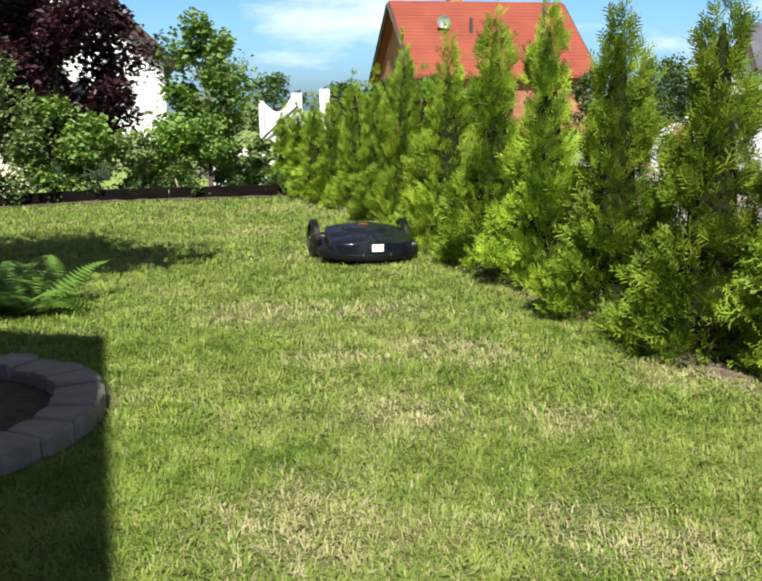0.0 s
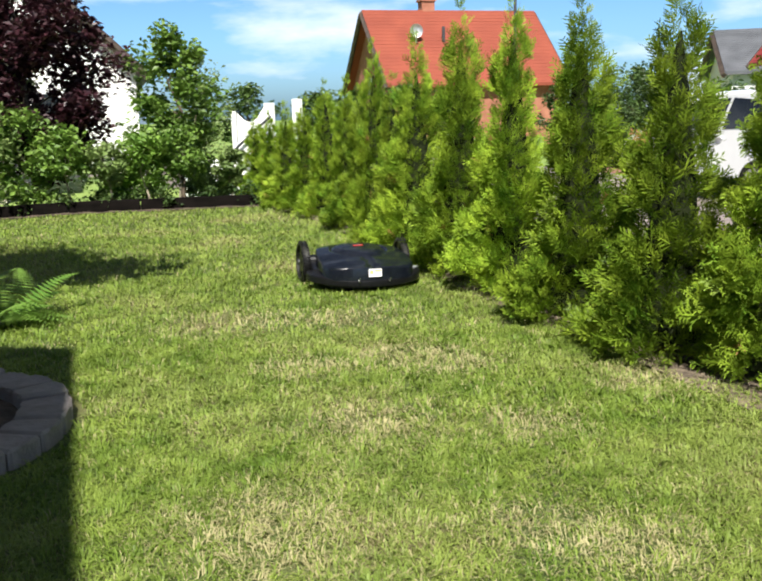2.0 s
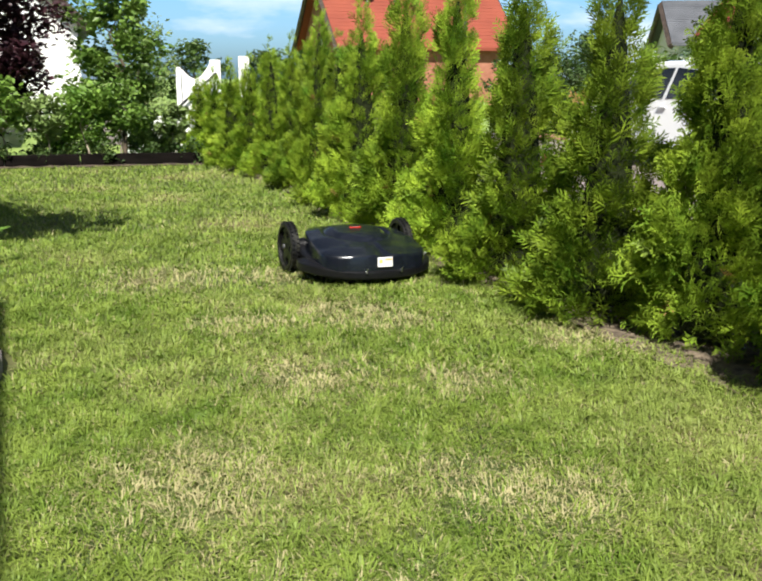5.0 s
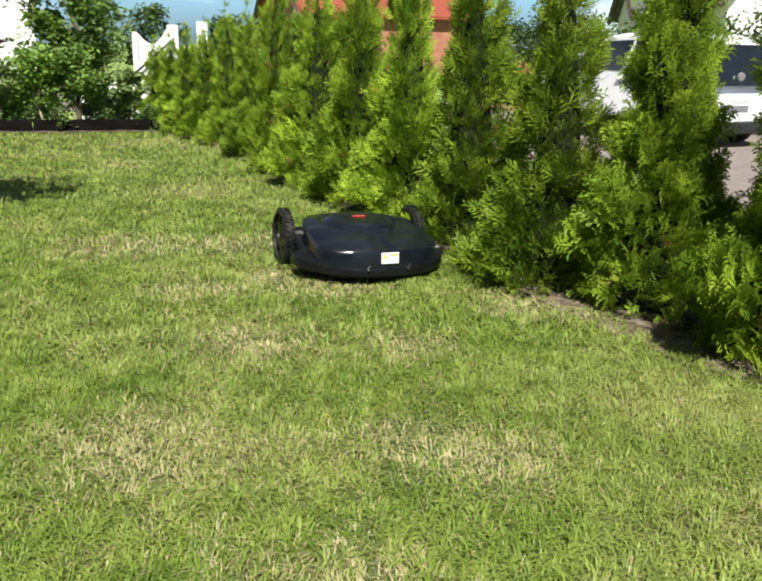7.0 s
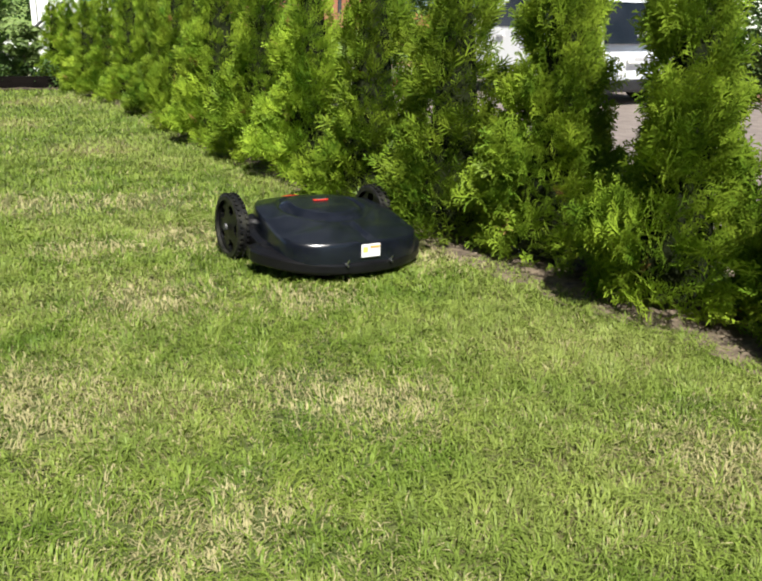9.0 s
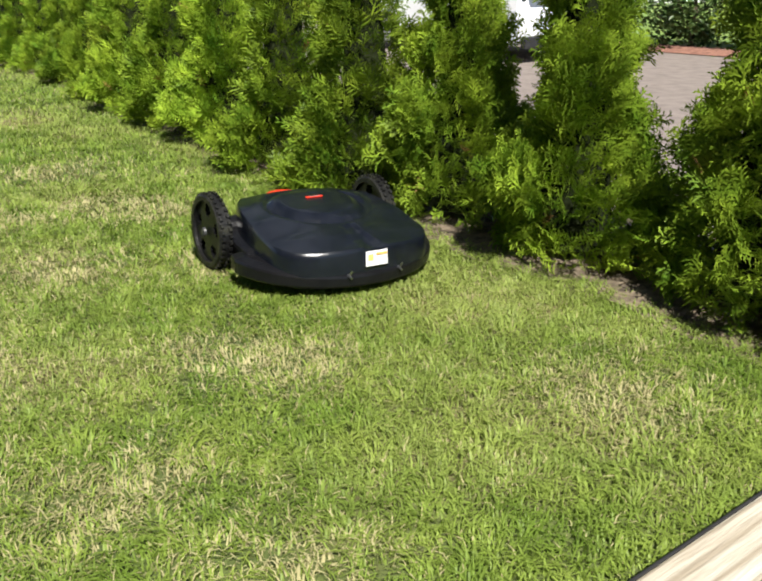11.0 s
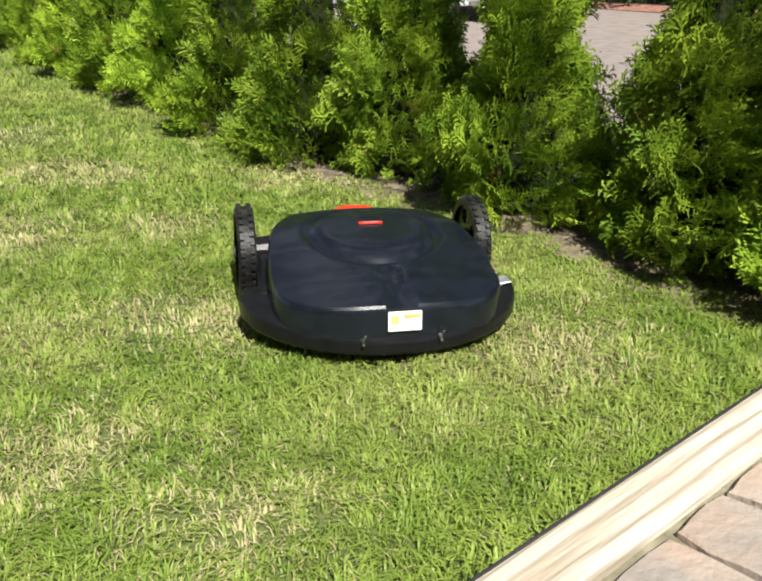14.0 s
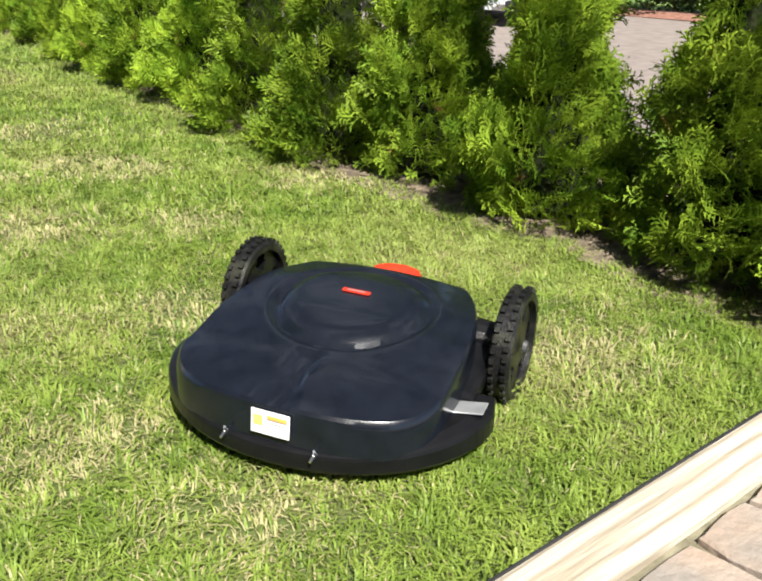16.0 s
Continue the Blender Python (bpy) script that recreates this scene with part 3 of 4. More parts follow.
# ---- far side of the road ----
for k in range(7):
    u = k / 6
    make_tree("privet", "dense dark green hedge bush beyond the road", "hedge", 3.9 + 5.2 * u, 21.0 - 8.4 * u, 1.75 + 0.15 * math.sin(k * 2.1), 0.15, 1.15, M_HEDGE, 60 + k, 4200, 0.10, 0.04, 18, group="road hedge")
bm = bmesh.new()
for k in range(13):
    u = k / 12
    for o, z in ((0.0, 0.012), (0.35, 0.07), (0.8, 0.05), (1.2, 0.012)):
        bm.verts.new((3.0 + 5.6 * u + 0.87 * o, 20.2 - 9.0 * u + 0.5 * o, STREET_Z + z + 0.02 * noise.noise((k * 1.7, o * 3, 5))))
bm.verts.ensure_lookup_table()
for k in range(12):
    for o in range(3):
        bm.faces.new((bm.verts[k * 4 + o], bm.verts[k * 4 + o + 1], bm.verts[k * 4 + o + 5], bm.verts[k * 4 + o + 4]))
bmesh.ops.recalc_face_normals(bm, faces=bm.faces)
tagged(part("bark_bed", bm, material("reddish_bark_mulch", (0.16, 0.07, 0.05), (0.32, 0.16, 0.11), 18, 0.95, bump=0.8, bump_scale=50)), "planting strip of reddish bark mulch beyond the road", "mulch bed", kind="structure")


# ---- round bed ----
def make_bed():
    x, y, r = BED
    root = thing("round_bed", "round raised flower bed ringed with grey-brown stone blocks", "flower bed", at=pose(x, y, 0))
    bm = bmesh.new()
    rings = [[((r - 0.13) * k * math.cos(a * math.pi / 16), (r - 0.13) * k * math.sin(a * math.pi / 16), 0.012 + 0.03 * (1 - k) + 0.008 * noise.noise((a, k * 7, 2))) for a in range(32)] for k in (1.0, 0.7, 0.4, 0.1)]
    loft(bm, rings, False, True)
    part("soil", bm, M_SOIL, root)
    n = 27
    bm = bmesh.new()
    for a, b, z0, z1, inner, outer in ((-0.47, 0.47, -0.03, 0.05, r - 0.13, r),):
        step = 2 * math.pi / n
        pts = [((outer if o else inner) * math.cos(step * s), (outer if o else inner) * math.sin(step * s)) for o, s in ((0, a), (1, a), (1, 0), (1, b), (0, b), (0, 0))]
        prism(bm, pts, z0, z1)
        bmesh.ops.bevel(bm, geom=list(bm.edges), offset=0.008, segments=1, affect="EDGES")
    first = part("stone_block", bm, M_KERB, root)
    for k in range(1, n):
        ob = new("stone_block", first.data)
        ob.parent = root
        ob.matrix_basis = pose(0, 0, 0.006 * math.sin(k * 2.3), 1.5 * math.sin(k * 1.7), 0, 360 * k / n)


make_bed()


def make_fern(x, y, z, seed, reach, fronds, name="fern", label="bright green fern with arching fronds beside the bed"):
    rng = random.Random(seed)
    root = thing(name, label, "fern", at=pose(x, y, z))
    for f in range(fronds):
        a = f * 6.283 / fronds + rng.uniform(-.2, .2)
        lift = rng.uniform(0.55, 1.05)
        verts, faces = [], []
        long = reach * rng.uniform(0.75, 1.1)
        for i in range(22):
            u = i / 21
            out = long * (u * 0.85)
            h = long * (lift * u - 0.55 * u * u)
            base = Vector((out * math.cos(a), out * math.sin(a), h))
            wide = long * 0.30 * math.sin(math.pi * (0.1 + 0.9 * u) ** 0.8) + 0.004
            for s in (1, -1):
                side = Vector((-math.sin(a) * s, math.cos(a) * s, -0.25))
                fwd = Vector((math.cos(a), math.sin(a), 0.2)) * long * 0.02
                k = len(verts)
                verts += [base - fwd * 0.7, base + side * wide * 0.5 - fwd, base + side * wide + fwd * 1.5, base + side * wide * 0.5 + fwd]
                faces.append((k, k + 1, k + 2, k + 3))
        raw("frond", verts, faces, M_FERN, root)
    return root


make_fern(-1.45, 3.95, 0.0, 4, 0.40, 20)
make_fern(-1.86, 4.15, 0.0, 9, 0.46, 20)


# ---- distant houses ----
def gable_house(name, label, centre, turn, long, deep, eave, ridge, base, wall, roof, over=0.45, gable_trim=M_DARKWOOD, windows=(), chimney=None, barge=True):
    root = thing(name, label, "house", at=pose(centre[0], centre[1], base, 0, 0, turn))
    bm = bmesh.new()
    h, d = eave - base, ridge - base
    rings = [[(s * long / 2, -deep / 2, 0), (s * long / 2, deep / 2, 0), (s * long / 2, deep / 2, h), (s * long / 2, 0, d), (s * long / 2, -deep / 2, h)] for s in (-1, 1)]
    loft(bm, rings)
    bmesh.ops.recalc_face_normals(bm, faces=bm.faces)
    part("wall", bm, wall, root)
    rise = (d - h) / (deep / 2)
    for s in (-1, 1):
        bm = bmesh.new()
        ring = []
        e = over
        low = (s * (deep / 2 + e), h - rise * e + 0.05)
        high = (0, d + 0.05)
        for x in (-long / 2 - e, long / 2 + e):
            ring.append([(x, low[0], low[1]), (x, high[0], high[1]), (x, high[0], high[1] + 0.16), (x, low[0], low[1] + 0.16)])
        loft(bm, ring)
        bmesh.ops.recalc_face_normals(bm, faces=bm.faces)
        slope = part("roof_slope", bm, roof, root)
        rows = 22
        bm = bmesh.new()
        for k in range(rows):
            u = (k + 0.5) / rows
            yy, zz = low[0] + (high[0] - low[0]) * u, low[1] + (high[1] - low[1]) * u + 0.18
            box(bm, (long + 2 * e, 0.05, 0.02), (0, yy, zz - 0.022), (s * -math.degrees(math.atan(rise)), 0, 0))
        part("tile_course_relief", bm, roof, slope)
        if barge:
            for x in (-long / 2 - e - 0.03, long / 2 + e + 0.03):
                bm = bmesh.new()
                rod(bm, (x, low[0], low[1] - 0.02), (x, high[0], high[1] - 0.02), 0.14, 0.14, 4)
                part("barge_board", bm, gable_trim, root)
    for wx, wy, wz, ww, wh, face in windows:
        at = (-long / 2 - 0.02, wy, wz) if face == "gable" else (wx, -deep / 2 - 0.02, wz)
        sz = (0.1, ww, wh) if face == "gable" else (ww, 0.1, wh)
        bm = bmesh.new()
        box(bm, sz, at, bevel=0.01, segments=1)
        win = part("window", bm, M_WHITE, root)
        bm = bmesh.new()
        box(bm, tuple(v * 0.8 if v > 0.2 else v + 0.04 for v in sz), at)
        part("pane", bm, M_GLASS, win)
    if chimney:
        bm = bmesh.new()
        box(bm, (0.75, 0.75, 1.4), (chimney[0], chimney[1], d + 0.1), bevel=0.03, segments=1)
        box(bm, (0.9, 0.9, 0.12), (chimney[0], chimney[1], d + 0.75))
        part("chimney", bm, M_BRICK, root)
    return root


brick_house = gable_house("brick_house", "brick house with a bright orange tiled gable roof", (0.72, 52.48), 20, 9.3, 8.4, 2.55, 6.3, -1.5, M_BRICK, M_ROOF, 0.5,
                          windows=((0, 0.3, 3.9, 0.7, 1.0, "gable"), (0, -2.4, 1.2, 0.9, 1.2, "gable")), chimney=(-1.3, 0.3))
gable_house("white_house", "white rendered house with a dark grey gable roof", (-14.2, 29.9), 111, 9.0, 8.0, 2.4, 6.3, -1.0, M_WHITE, M_ROOF_GREY, 0.4,
            windows=((0, -1.4, 2.2, 0.9, 1.2, "gable"), (0, 1.6, 2.2, 0.9, 1.2, "gable"), (0, 0.0, 4.4, 0.7, 0.9, "gable")))
gable_house("grey_house", "white house with a slate grey roof beyond the road", (18.0, 44.5), -8, 9.0, 7.0, 2.3, 4.15, -1.2, M_WHITE, M_ROOF_GREY, 0.4)
gable_house("red_house", "house with a dark red tiled roof beyond the road", (15.2, 33.0), 90, 5.2, 5.6, 2.8, 6.46, -1.2, M_WHITE, M_ROOF_RED, 0.5)

gable_house("peach_house", "pale peach rendered house with a grey roof", (-11.8, 16.3), 111, 6.0, 8.0, 2.6, 5.8, -0.6, M_PEACH, M_ROOF_GREY, 0.4,
            windows=((0, -2.2, 1.6, 0.9, 1.2, "gable"),))


bm = bmesh.new()
rod(bm, (0.34, 50.17, 4.38), (0.34, 50.17, 5.43), 0.09, 0.09, 10)
tagged(part("vent_pipe", bm, M_LAMP), "short dark vent pipe standing on the orange roof", "vent pipe")


def make_dish():
    root = thing("satellite_dish", "grey round satellite dish on the orange roof", "satellite dish", at=pose(-1.10, 49.44, 4.66, 0, 0, 8))
    bm = bmesh.new()
    rings = []
    for k, (r, dy) in enumerate(((0.02, 0.12), (0.20, 0.09), (0.35, 0.0), (0.35, -0.03), (0.20, 0.05), (0.02, 0.08))):
        rings.append([(r * math.cos(i * math.pi / 10), dy, 0.55 + r * math.sin(i * math.pi / 10)) for i in range(20)])
    loft(bm, rings)
    part("reflector", bm, M_ZINC, root)
    bm = bmesh.new()
    rod(bm, (0, 0.1, -0.5), (0, 0.1, 0.6), 0.04)
    part("mast", bm, M_ZINC, root)
    bm = bmesh.new()
    rod(bm, (0, 0.05, 0.2), (0, -0.5, 0.5), 0.025)
    box(bm, (0.1, 0.14, 0.1), (0, -0.52, 0.52))
    part("receiver_arm", bm, M_ZINC, root)


make_dish()


def make_lamp():
    root = thing("street_lamp", "dark post-top street lamp with a pale glass lantern", "street lamp", at=pose(2.66, 30.6, STREET_Z))
    bm = bmesh.new()
    rod(bm, (0, 0, 0), (0, 0, 5.15), 0.07, 0.045, 12)
    part("post", bm, M_LAMP, root)
    bm = bmesh.new()
    rod(bm, (0, 0, 5.15), (0, 0, 5.65), 0.15, 0.19, 12)
    part("lantern", bm, M_FROST, root)
    bm = bmesh.new()
    rod(bm, (0, 0, 5.65), (0, 0, 5.9), 0.36, 0.06, 16)
    part("lamp_cap", bm, M_LAMP, root)


make_lamp()


def make_white_wall():
    """White garden wall with a scooped top between square posts."""
    root = thing("garden_wall", "white scooped garden wall with square posts", "garden wall", at=pose(-2.35, 13.4, ground_z(-2.35, 13.4), 0, 0, 10))
    z = -ground_z(-2.35, 13.4)
    for x, top in ((-0.33, 0.90), (0.18, 1.0), (0.58, 1.05)):
        bm = bmesh.new()
        box(bm, (0.15 if x > 0 else 0.07, 0.15, z + top), (x, 0, (z + top) / 2), bevel=0.01)
        part("post", bm, M_WHITE, root)
    for x0, x1, a, b, sag in ((-0.285, 0.105, 0.88, 0.95, 0.17), (-1.1, -0.37, 0.14, 0.3, 0.02)):
        bm = bmesh.new()
        top = [(x0 + (x1 - x0) * k / 12, z + a + (b - a) * k / 12 - sag * math.sin(math.pi * k / 12)) for k in range(13)]
        outline = [(x0, 0)] + top + [(x1, 0)]
        rings = [[(x, y, h) for x, h in outline] for y in (-0.06, 0.06)]
        loft(bm, rings)
        bmesh.ops.recalc_face_normals(bm, faces=bm.faces)
        part("panel", bm, M_WHITE, root)
    # thin dark rod slanting up just in front of the panel
    bm = bmesh.new()
    rod(bm, (-0.5, -0.12, z + 0.22), (0.2, -0.12, z + 0.82), 0.018)
    part("slanting_rod", bm, M_LAMP, root, "thin dark rod slanting across the wall")


make_white_wall()


# ---- parked car ----
def make_car(x, y, turn):
    root = thing("car", "small white hatchback with a black glass tailgate, parked by the road", "car", at=pose(x, y, STREET_Z, 0, 0, turn))
    side = [(-1.76, 0.30), (-1.80, 0.48), (-1.80, 0.80), (-1.75, 0.92), (-1.58, 1.36), (-1.42, 1.45), (-0.9, 1.49), (-0.2, 1.49), (0.25, 1.43), (0.95, 1.02), (1.50, 0.90), (1.72, 0.76), (1.80, 0.55), (1.78, 0.30), (1.60, 0.22), (-1.62, 0.22)]
    bm = bmesh.new()
    rings = []
    for w, tuck in ((-0.82, 0.05), (-0.79, 0.015), (-0.70, 0.0), (0.70, 0.0), (0.79, 0.015), (0.82, 0.05)):
        ring = []
        for px, pz in side:
            lean = 0.17 * max(0.0, pz - 0.92) / 0.5
            round_end = 0.10 * (abs(w) / 0.82) ** 4 * (abs(px) / 1.8) ** 2
            ring.append((px - math.copysign(round_end, px), w - math.copysign(lean, w), pz - (tuck if pz > 1.2 else 0)))
        rings.append(ring)
    loft(bm, rings)
    bmesh.ops.recalc_face_normals(bm, faces=bm.faces)
    part("body", bm, M_CAR, root, smooth=True)

    def pane(name, pts, s):
        bm = bmesh.new()
        loft(bm, [[(px, s * (0.805 + o - 0.17 * max(0.0, pz - 0.92) / 0.5), pz) for px, pz in pts] for o in (0.0, 0.022)])
        bmesh.ops.recalc_face_normals(bm, faces=bm.faces)
        part(name, bm, M_GLASS, root)

    for s in (-1, 1):
        pane("rear_side_window", [(-1.50, 1.0), (-1.38, 1.32), (-0.56, 1.39), (-0.50, 0.97)], s)
        pane("front_side_window", [(-0.43, 0.97), (-0.49, 1.39), (0.16, 1.37), (0.74, 1.0)], s)
        bm = bmesh.new()
        box(bm, (2.1, 0.02, 0.10), (0, s * 0.822, 0.28), bevel=0.006)
        part("sill_trim", bm, M_CARTRIM, root)
        bm = bmesh.new()
        box(bm, (0.10, 0.16, 0.11), (0.70, s * 0.90, 1.02), bevel=0.03)
        part("door_mirror", bm, M_CAR, root)
        for at, name in ((-0.36, "rear_door_handle"), (0.30, "front_door_handle")):
            bm = bmesh.new()
            box(bm, (0.16, 0.03, 0.03), (at - 0.1, s * 0.828, 0.86), bevel=0.008)
            part(name, bm, M_CAR, root)
        for wx in (-1.15, 1.18):
            wheel = new("wheel")
            wheel.parent = root
            wheel.matrix_basis = pose(wx, s * 0.745, 0.29)
            bm = bmesh.new()
            rings = [[(r * math.cos(i * math.pi / 14), w, r * math.sin(i * math.pi / 14)) for i in range(28)] for r, w in ((0.19, -0.09), (0.27, -0.09), (0.29, -0.06), (0.29, 0.06), (0.27, 0.09), (0.19, 0.09))]
            loft(bm, rings, False, False)
            part("tyre", bm, M_TYRE, wheel)
            bm = bmesh.new()
            rod(bm, (0, -0.082, 0), (0, 0.082, 0), 0.20, 0.20, 20)
            part("rim", bm, M_ZINC, wheel)
        bm = bmesh.new()
        box(bm, (0.06, 0.07, 0.22), (-1.70, s * 0.735, 0.90), (0, 12, 0), bevel=0.02)
        part("tail_light", bm, M_GLASS, root, "dark smoked tail light")
    bm = bmesh.new()
    loft(bm, [[(-1.83 + o, w, 0.82), (-1.78 + o, w, 0.95), (-1.63 + o, w * 0.86, 1.34), (-1.63 + o, -w * 0.86, 1.34), (-1.78 + o, -w, 0.95), (-1.83 + o, -w, 0.82)] for o, w in ((0.0, 0.66), (0.05, 0.68))])
    bmesh.ops.recalc_face_normals(bm, faces=bm.faces)
    tailgate = part("tailgate_glass", bm, M_GLASS, root, "large black glass tailgate")
    bm = bmesh.new()
    rod(bm, (-1.835, 0, 0.93), (-1.80, 0, 0.94), 0.055, 0.055, 20)
    part("round_emblem", bm, M_ZINC, tailgate)
    bm = bmesh.new()
    box(bm, (0.10, 1.46, 0.16), (-1.75, 0, 0.27), bevel=0.03)
    part("rear_bumper", bm, M_CARTRIM, root, "black lower bumper")
    bm = bmesh.new()
    box(bm, (0.02, 0.50, 0.11), (-1.812, 0, 0.62), bevel=0.004)
    plate = part("number_plate", bm, M_LABEL, root)
    bm = bmesh.new()
    box(bm, (0.01, 0.34, 0.05), (-1.822, -0.02, 0.62))
    part("plain_bar", bm, M_PRINT, plate)
    return root


make_car(4.62, 13.95, 115)


# ---- robot mower ----
def smooth_outline(pts, n):
    """A closed outline through (x, y) points and their mirror image."""
    full = pts + [(-x, y) for x, y in pts[-2:0:-1]]
    out = []
    m = len(full)
    for k in range(n):
        t = k * m / n
        i, u = int(t), t - int(t)
        p = [full[(i + j) % m] for j in (-1, 0, 1, 2)]
        out.append(tuple(0.5 * (2 * p[1][c] + (p[2][c] - p[0][c]) * u + (2 * p[0][c] - 5 * p[1][c] + 4 * p[2][c] - p[3][c]) * u * u
                         + (3 * p[1][c] - p[0][c] - 3 * p[2][c] + p[3][c]) * u ** 3) for c in (0, 1)))
    return out


SHELL = [(0, -0.379), (0.095, -0.371), (0.170, -0.341), (0.207, -0.292), (0.212, -0.235), (0.208, -0.14), (0.190, -0.045), (0.152, 0.035), (0.092, 0.085), (0, 0.103)]


def crown_z(x, y):
    knots = [(-0.38, 0.121), (-0.27, 0.144), (-0.15, 0.168), (-0.05, 0.179), (0.04, 0.170), (0.13, 0.128)]
    z = knots[-1][1]
    for (ya, za), (yb, zb) in zip(knots, knots[1:]):
        if y <= yb:
            u = max(0.0, (y - ya) / (yb - ya))
            z = za + (zb - za) * (u * u * (3 - 2 * u) * 0.5 + 0.5 * u)
            break
    return z - 0.45 * x * x


def shell_z(x, y):
    z = crown_z(x, y)
    r = math.hypot(x, y + 0.105)
    z -= 0.009 * math.exp(-((r - 0.126) / 0.009) ** 2)
    z += 0.005 * smoothstep(0.120, 0.090, r)
    side = abs(x)
    groove = smoothstep(0.022, 0.015, side) * smoothstep(-0.235, -0.27, y)
    return z - 0.007 * groove


def make_mower():
    root = thing("robot_mower", "black robotic lawn mower with red stop button and big wheels", "robot mower")
    outline = smooth_outline(SHELL, 120)
    centre = (0.0, -0.105)
    bm = bmesh.new()
    scales = [1.0] + [0.985 - 0.0205 * k for k in range(48)]
    rings = [[(x * 1.012, centre[1] + (y - centre[1]) * 1.012, 0.055) for x, y in outline],
             [(x * 1.006, centre[1] + (y - centre[1]) * 1.006, crown_z(x, y) - 0.012) for x, y in outline],
             [(x, y, crown_z(x, y) - 0.004) for x, y in outline]]
    for s in scales[1:]:
        if s > 0.01:
            rings.append([(x * s, centre[1] + (y - centre[1]) * s, shell_z(x * s, centre[1] + (y - centre[1]) * s)) for x, y in outline])
    loft(bm, rings)
    part("shell", bm, M_BODY, root, "satin black domed plastic shell", smooth=True)

    # bumper: a crescent shelf with a rounded lip
    arc = []
    for k in range(41):
        a = radians(-88 + 176 * k / 40)
        arc.append((0.269 * math.sin(a), -0.185 - 0.207 * math.cos(a)))
    bm = bmesh.new()
    rings = []
    back_line = -0.165
    full = arc + [(0.258, back_line + 0.02), (0.2, back_line + 0.03), (-0.2, back_line + 0.03), (-0.258, back_line + 0.02)]
    cx, cy = 0.0, -0.23
    for s, z in ((0.93, 0.031), (0.985, 0.033), (1.0, 0.038), (1.0, 0.055), (0.992, 0.060), (0.970, 0.062), (0.90, 0.066)):
        rings.append([(cx + (x - cx) * s, cy + (y - cy) * s, z + 0.018 * (abs(x) / 0.269) ** 3 * (1 if z > 0.05 else 0.5)) for x, y in full])
    loft(bm, rings)
    part("bumper", bm, M_BUMPER, root, "matt black crescent bumper")
    bm = bmesh.new()
    prism(bm, [(x * 0.88, y * 0.9 - 0.01) for x, y in outline], 0.022, 0.058)
    part("chassis", bm, M_BUMPER, root)
    for s in (-1, 1):
        bm = bmesh.new()
        rod(bm, (s * 0.09 - 0.012, -0.28, 0.035), (s * 0.09 + 0.012, -0.28, 0.035), 0.035, 0.035, 16)
        part("caster_wheel", bm, M_TYRE, root)
        bm = bmesh.new()
        rod(bm, (s * 0.070, -0.380, 0.062), (s * 0.070, -0.396, 0.058), 0.0035, 0.0025, 8)
        rod(bm, (s * 0.070, -0.384, 0.060), (s * 0.070 + 0.004, -0.392, 0.074), 0.002, 0.002, 6)
        part("charging_pin", bm, M_STEEL, root, "bright metal contact pin")
    # stop button, badge, sticker, plate
    bm = bmesh.new()
    pts = [(0.046 * math.cos(a * math.pi / 16), 0.083 + 0.03 * math.sin(a * math.pi / 16)) for a in range(32)]
    loft(bm, [[(x * s, 0.088 + (y - 0.088) * s, z) for x, y in pts] for s, z in ((1.0, 0.110), (1.0, 0.150), (0.94, 0.155), (0.8, 0.157))])
    part("stop_button", bm, M_RED, root, "red plastic stop button", smooth=True)
    bm = bmesh.new()
    zb = shell_z(0, -0.095)
    box(bm, (0.048, 0.010, 0.003), (0, -0.095, zb + 0.0015), (2, 0, 0), bevel=0.0015)
    badge = part("badge", bm, M_RED, root, "small red badge")
    bm = bmesh.new()
    box(bm, (0.030, 0.003, 0.0015), (0, -0.096, zb + 0.0030), (2, 0, 0))
    part("badge_mark", bm, M_PLATE, badge)
    bm = bmesh.new()
    box(bm, (0.060, 0.003, 0.036), (0.004, -0.3865, 0.095), (-4, 0, 0), bevel=0.001, segments=1)
    sticker = part("warning_sticker", bm, M_LABEL, root, "white warning sticker")
    for dx, dz, w, h, mt in ((0.012, 0.011, 0.030, 0.005, M_ORANGE), (0.012, 0.002, 0.030, 0.0015, M_PRINT), (0.012, -0.003, 0.030, 0.0015, M_PRINT), (0.012, -0.008, 0.026, 0.0015, M_PRINT), (-0.018, 0.004, 0.014, 0.014, M_YELLOW)):
        bm = bmesh.new()
        box(bm, (w, 0.001, h), (0.004 + dx, -0.3884 - 0.07 * dz, 0.095 + dz), (-4, 0, 0))
        part("printed_bar", bm, mt, sticker)
    bm = bmesh.new()
    box(bm, (0.060, 0.036, 0.003), (0.228, -0.205, 0.0835), (0, -9, 2), bevel=0.0012, segments=1)
    part("data_plate", bm, M_PLATE, root, "brushed silver data plate")
    for s in (-1, 1):
        bm = bmesh.new()
        rod(bm, (s * 0.185, 0, 0.098), (s * 0.25, 0, 0.098), 0.007, 0.007, 12)
        part("axle", bm, M_LAMP, root, "dull steel axle")
        bm = bmesh.new()
        rod(bm, (s * 0.150, 0, 0.098), (s * 0.232, 0, 0.098), 0.036, 0.028, 16)
        part("motor_hub", bm, M_BUMPER, root)
        bm = bmesh.new()
        box(bm, (0.060, 0.17, 0.052), (s * 0.196, -0.100, 0.072), (4, s * 10, s * 4), bevel=0.012)
        part("wheel_arch", bm, M_BUMPER, root)
    wheels = []
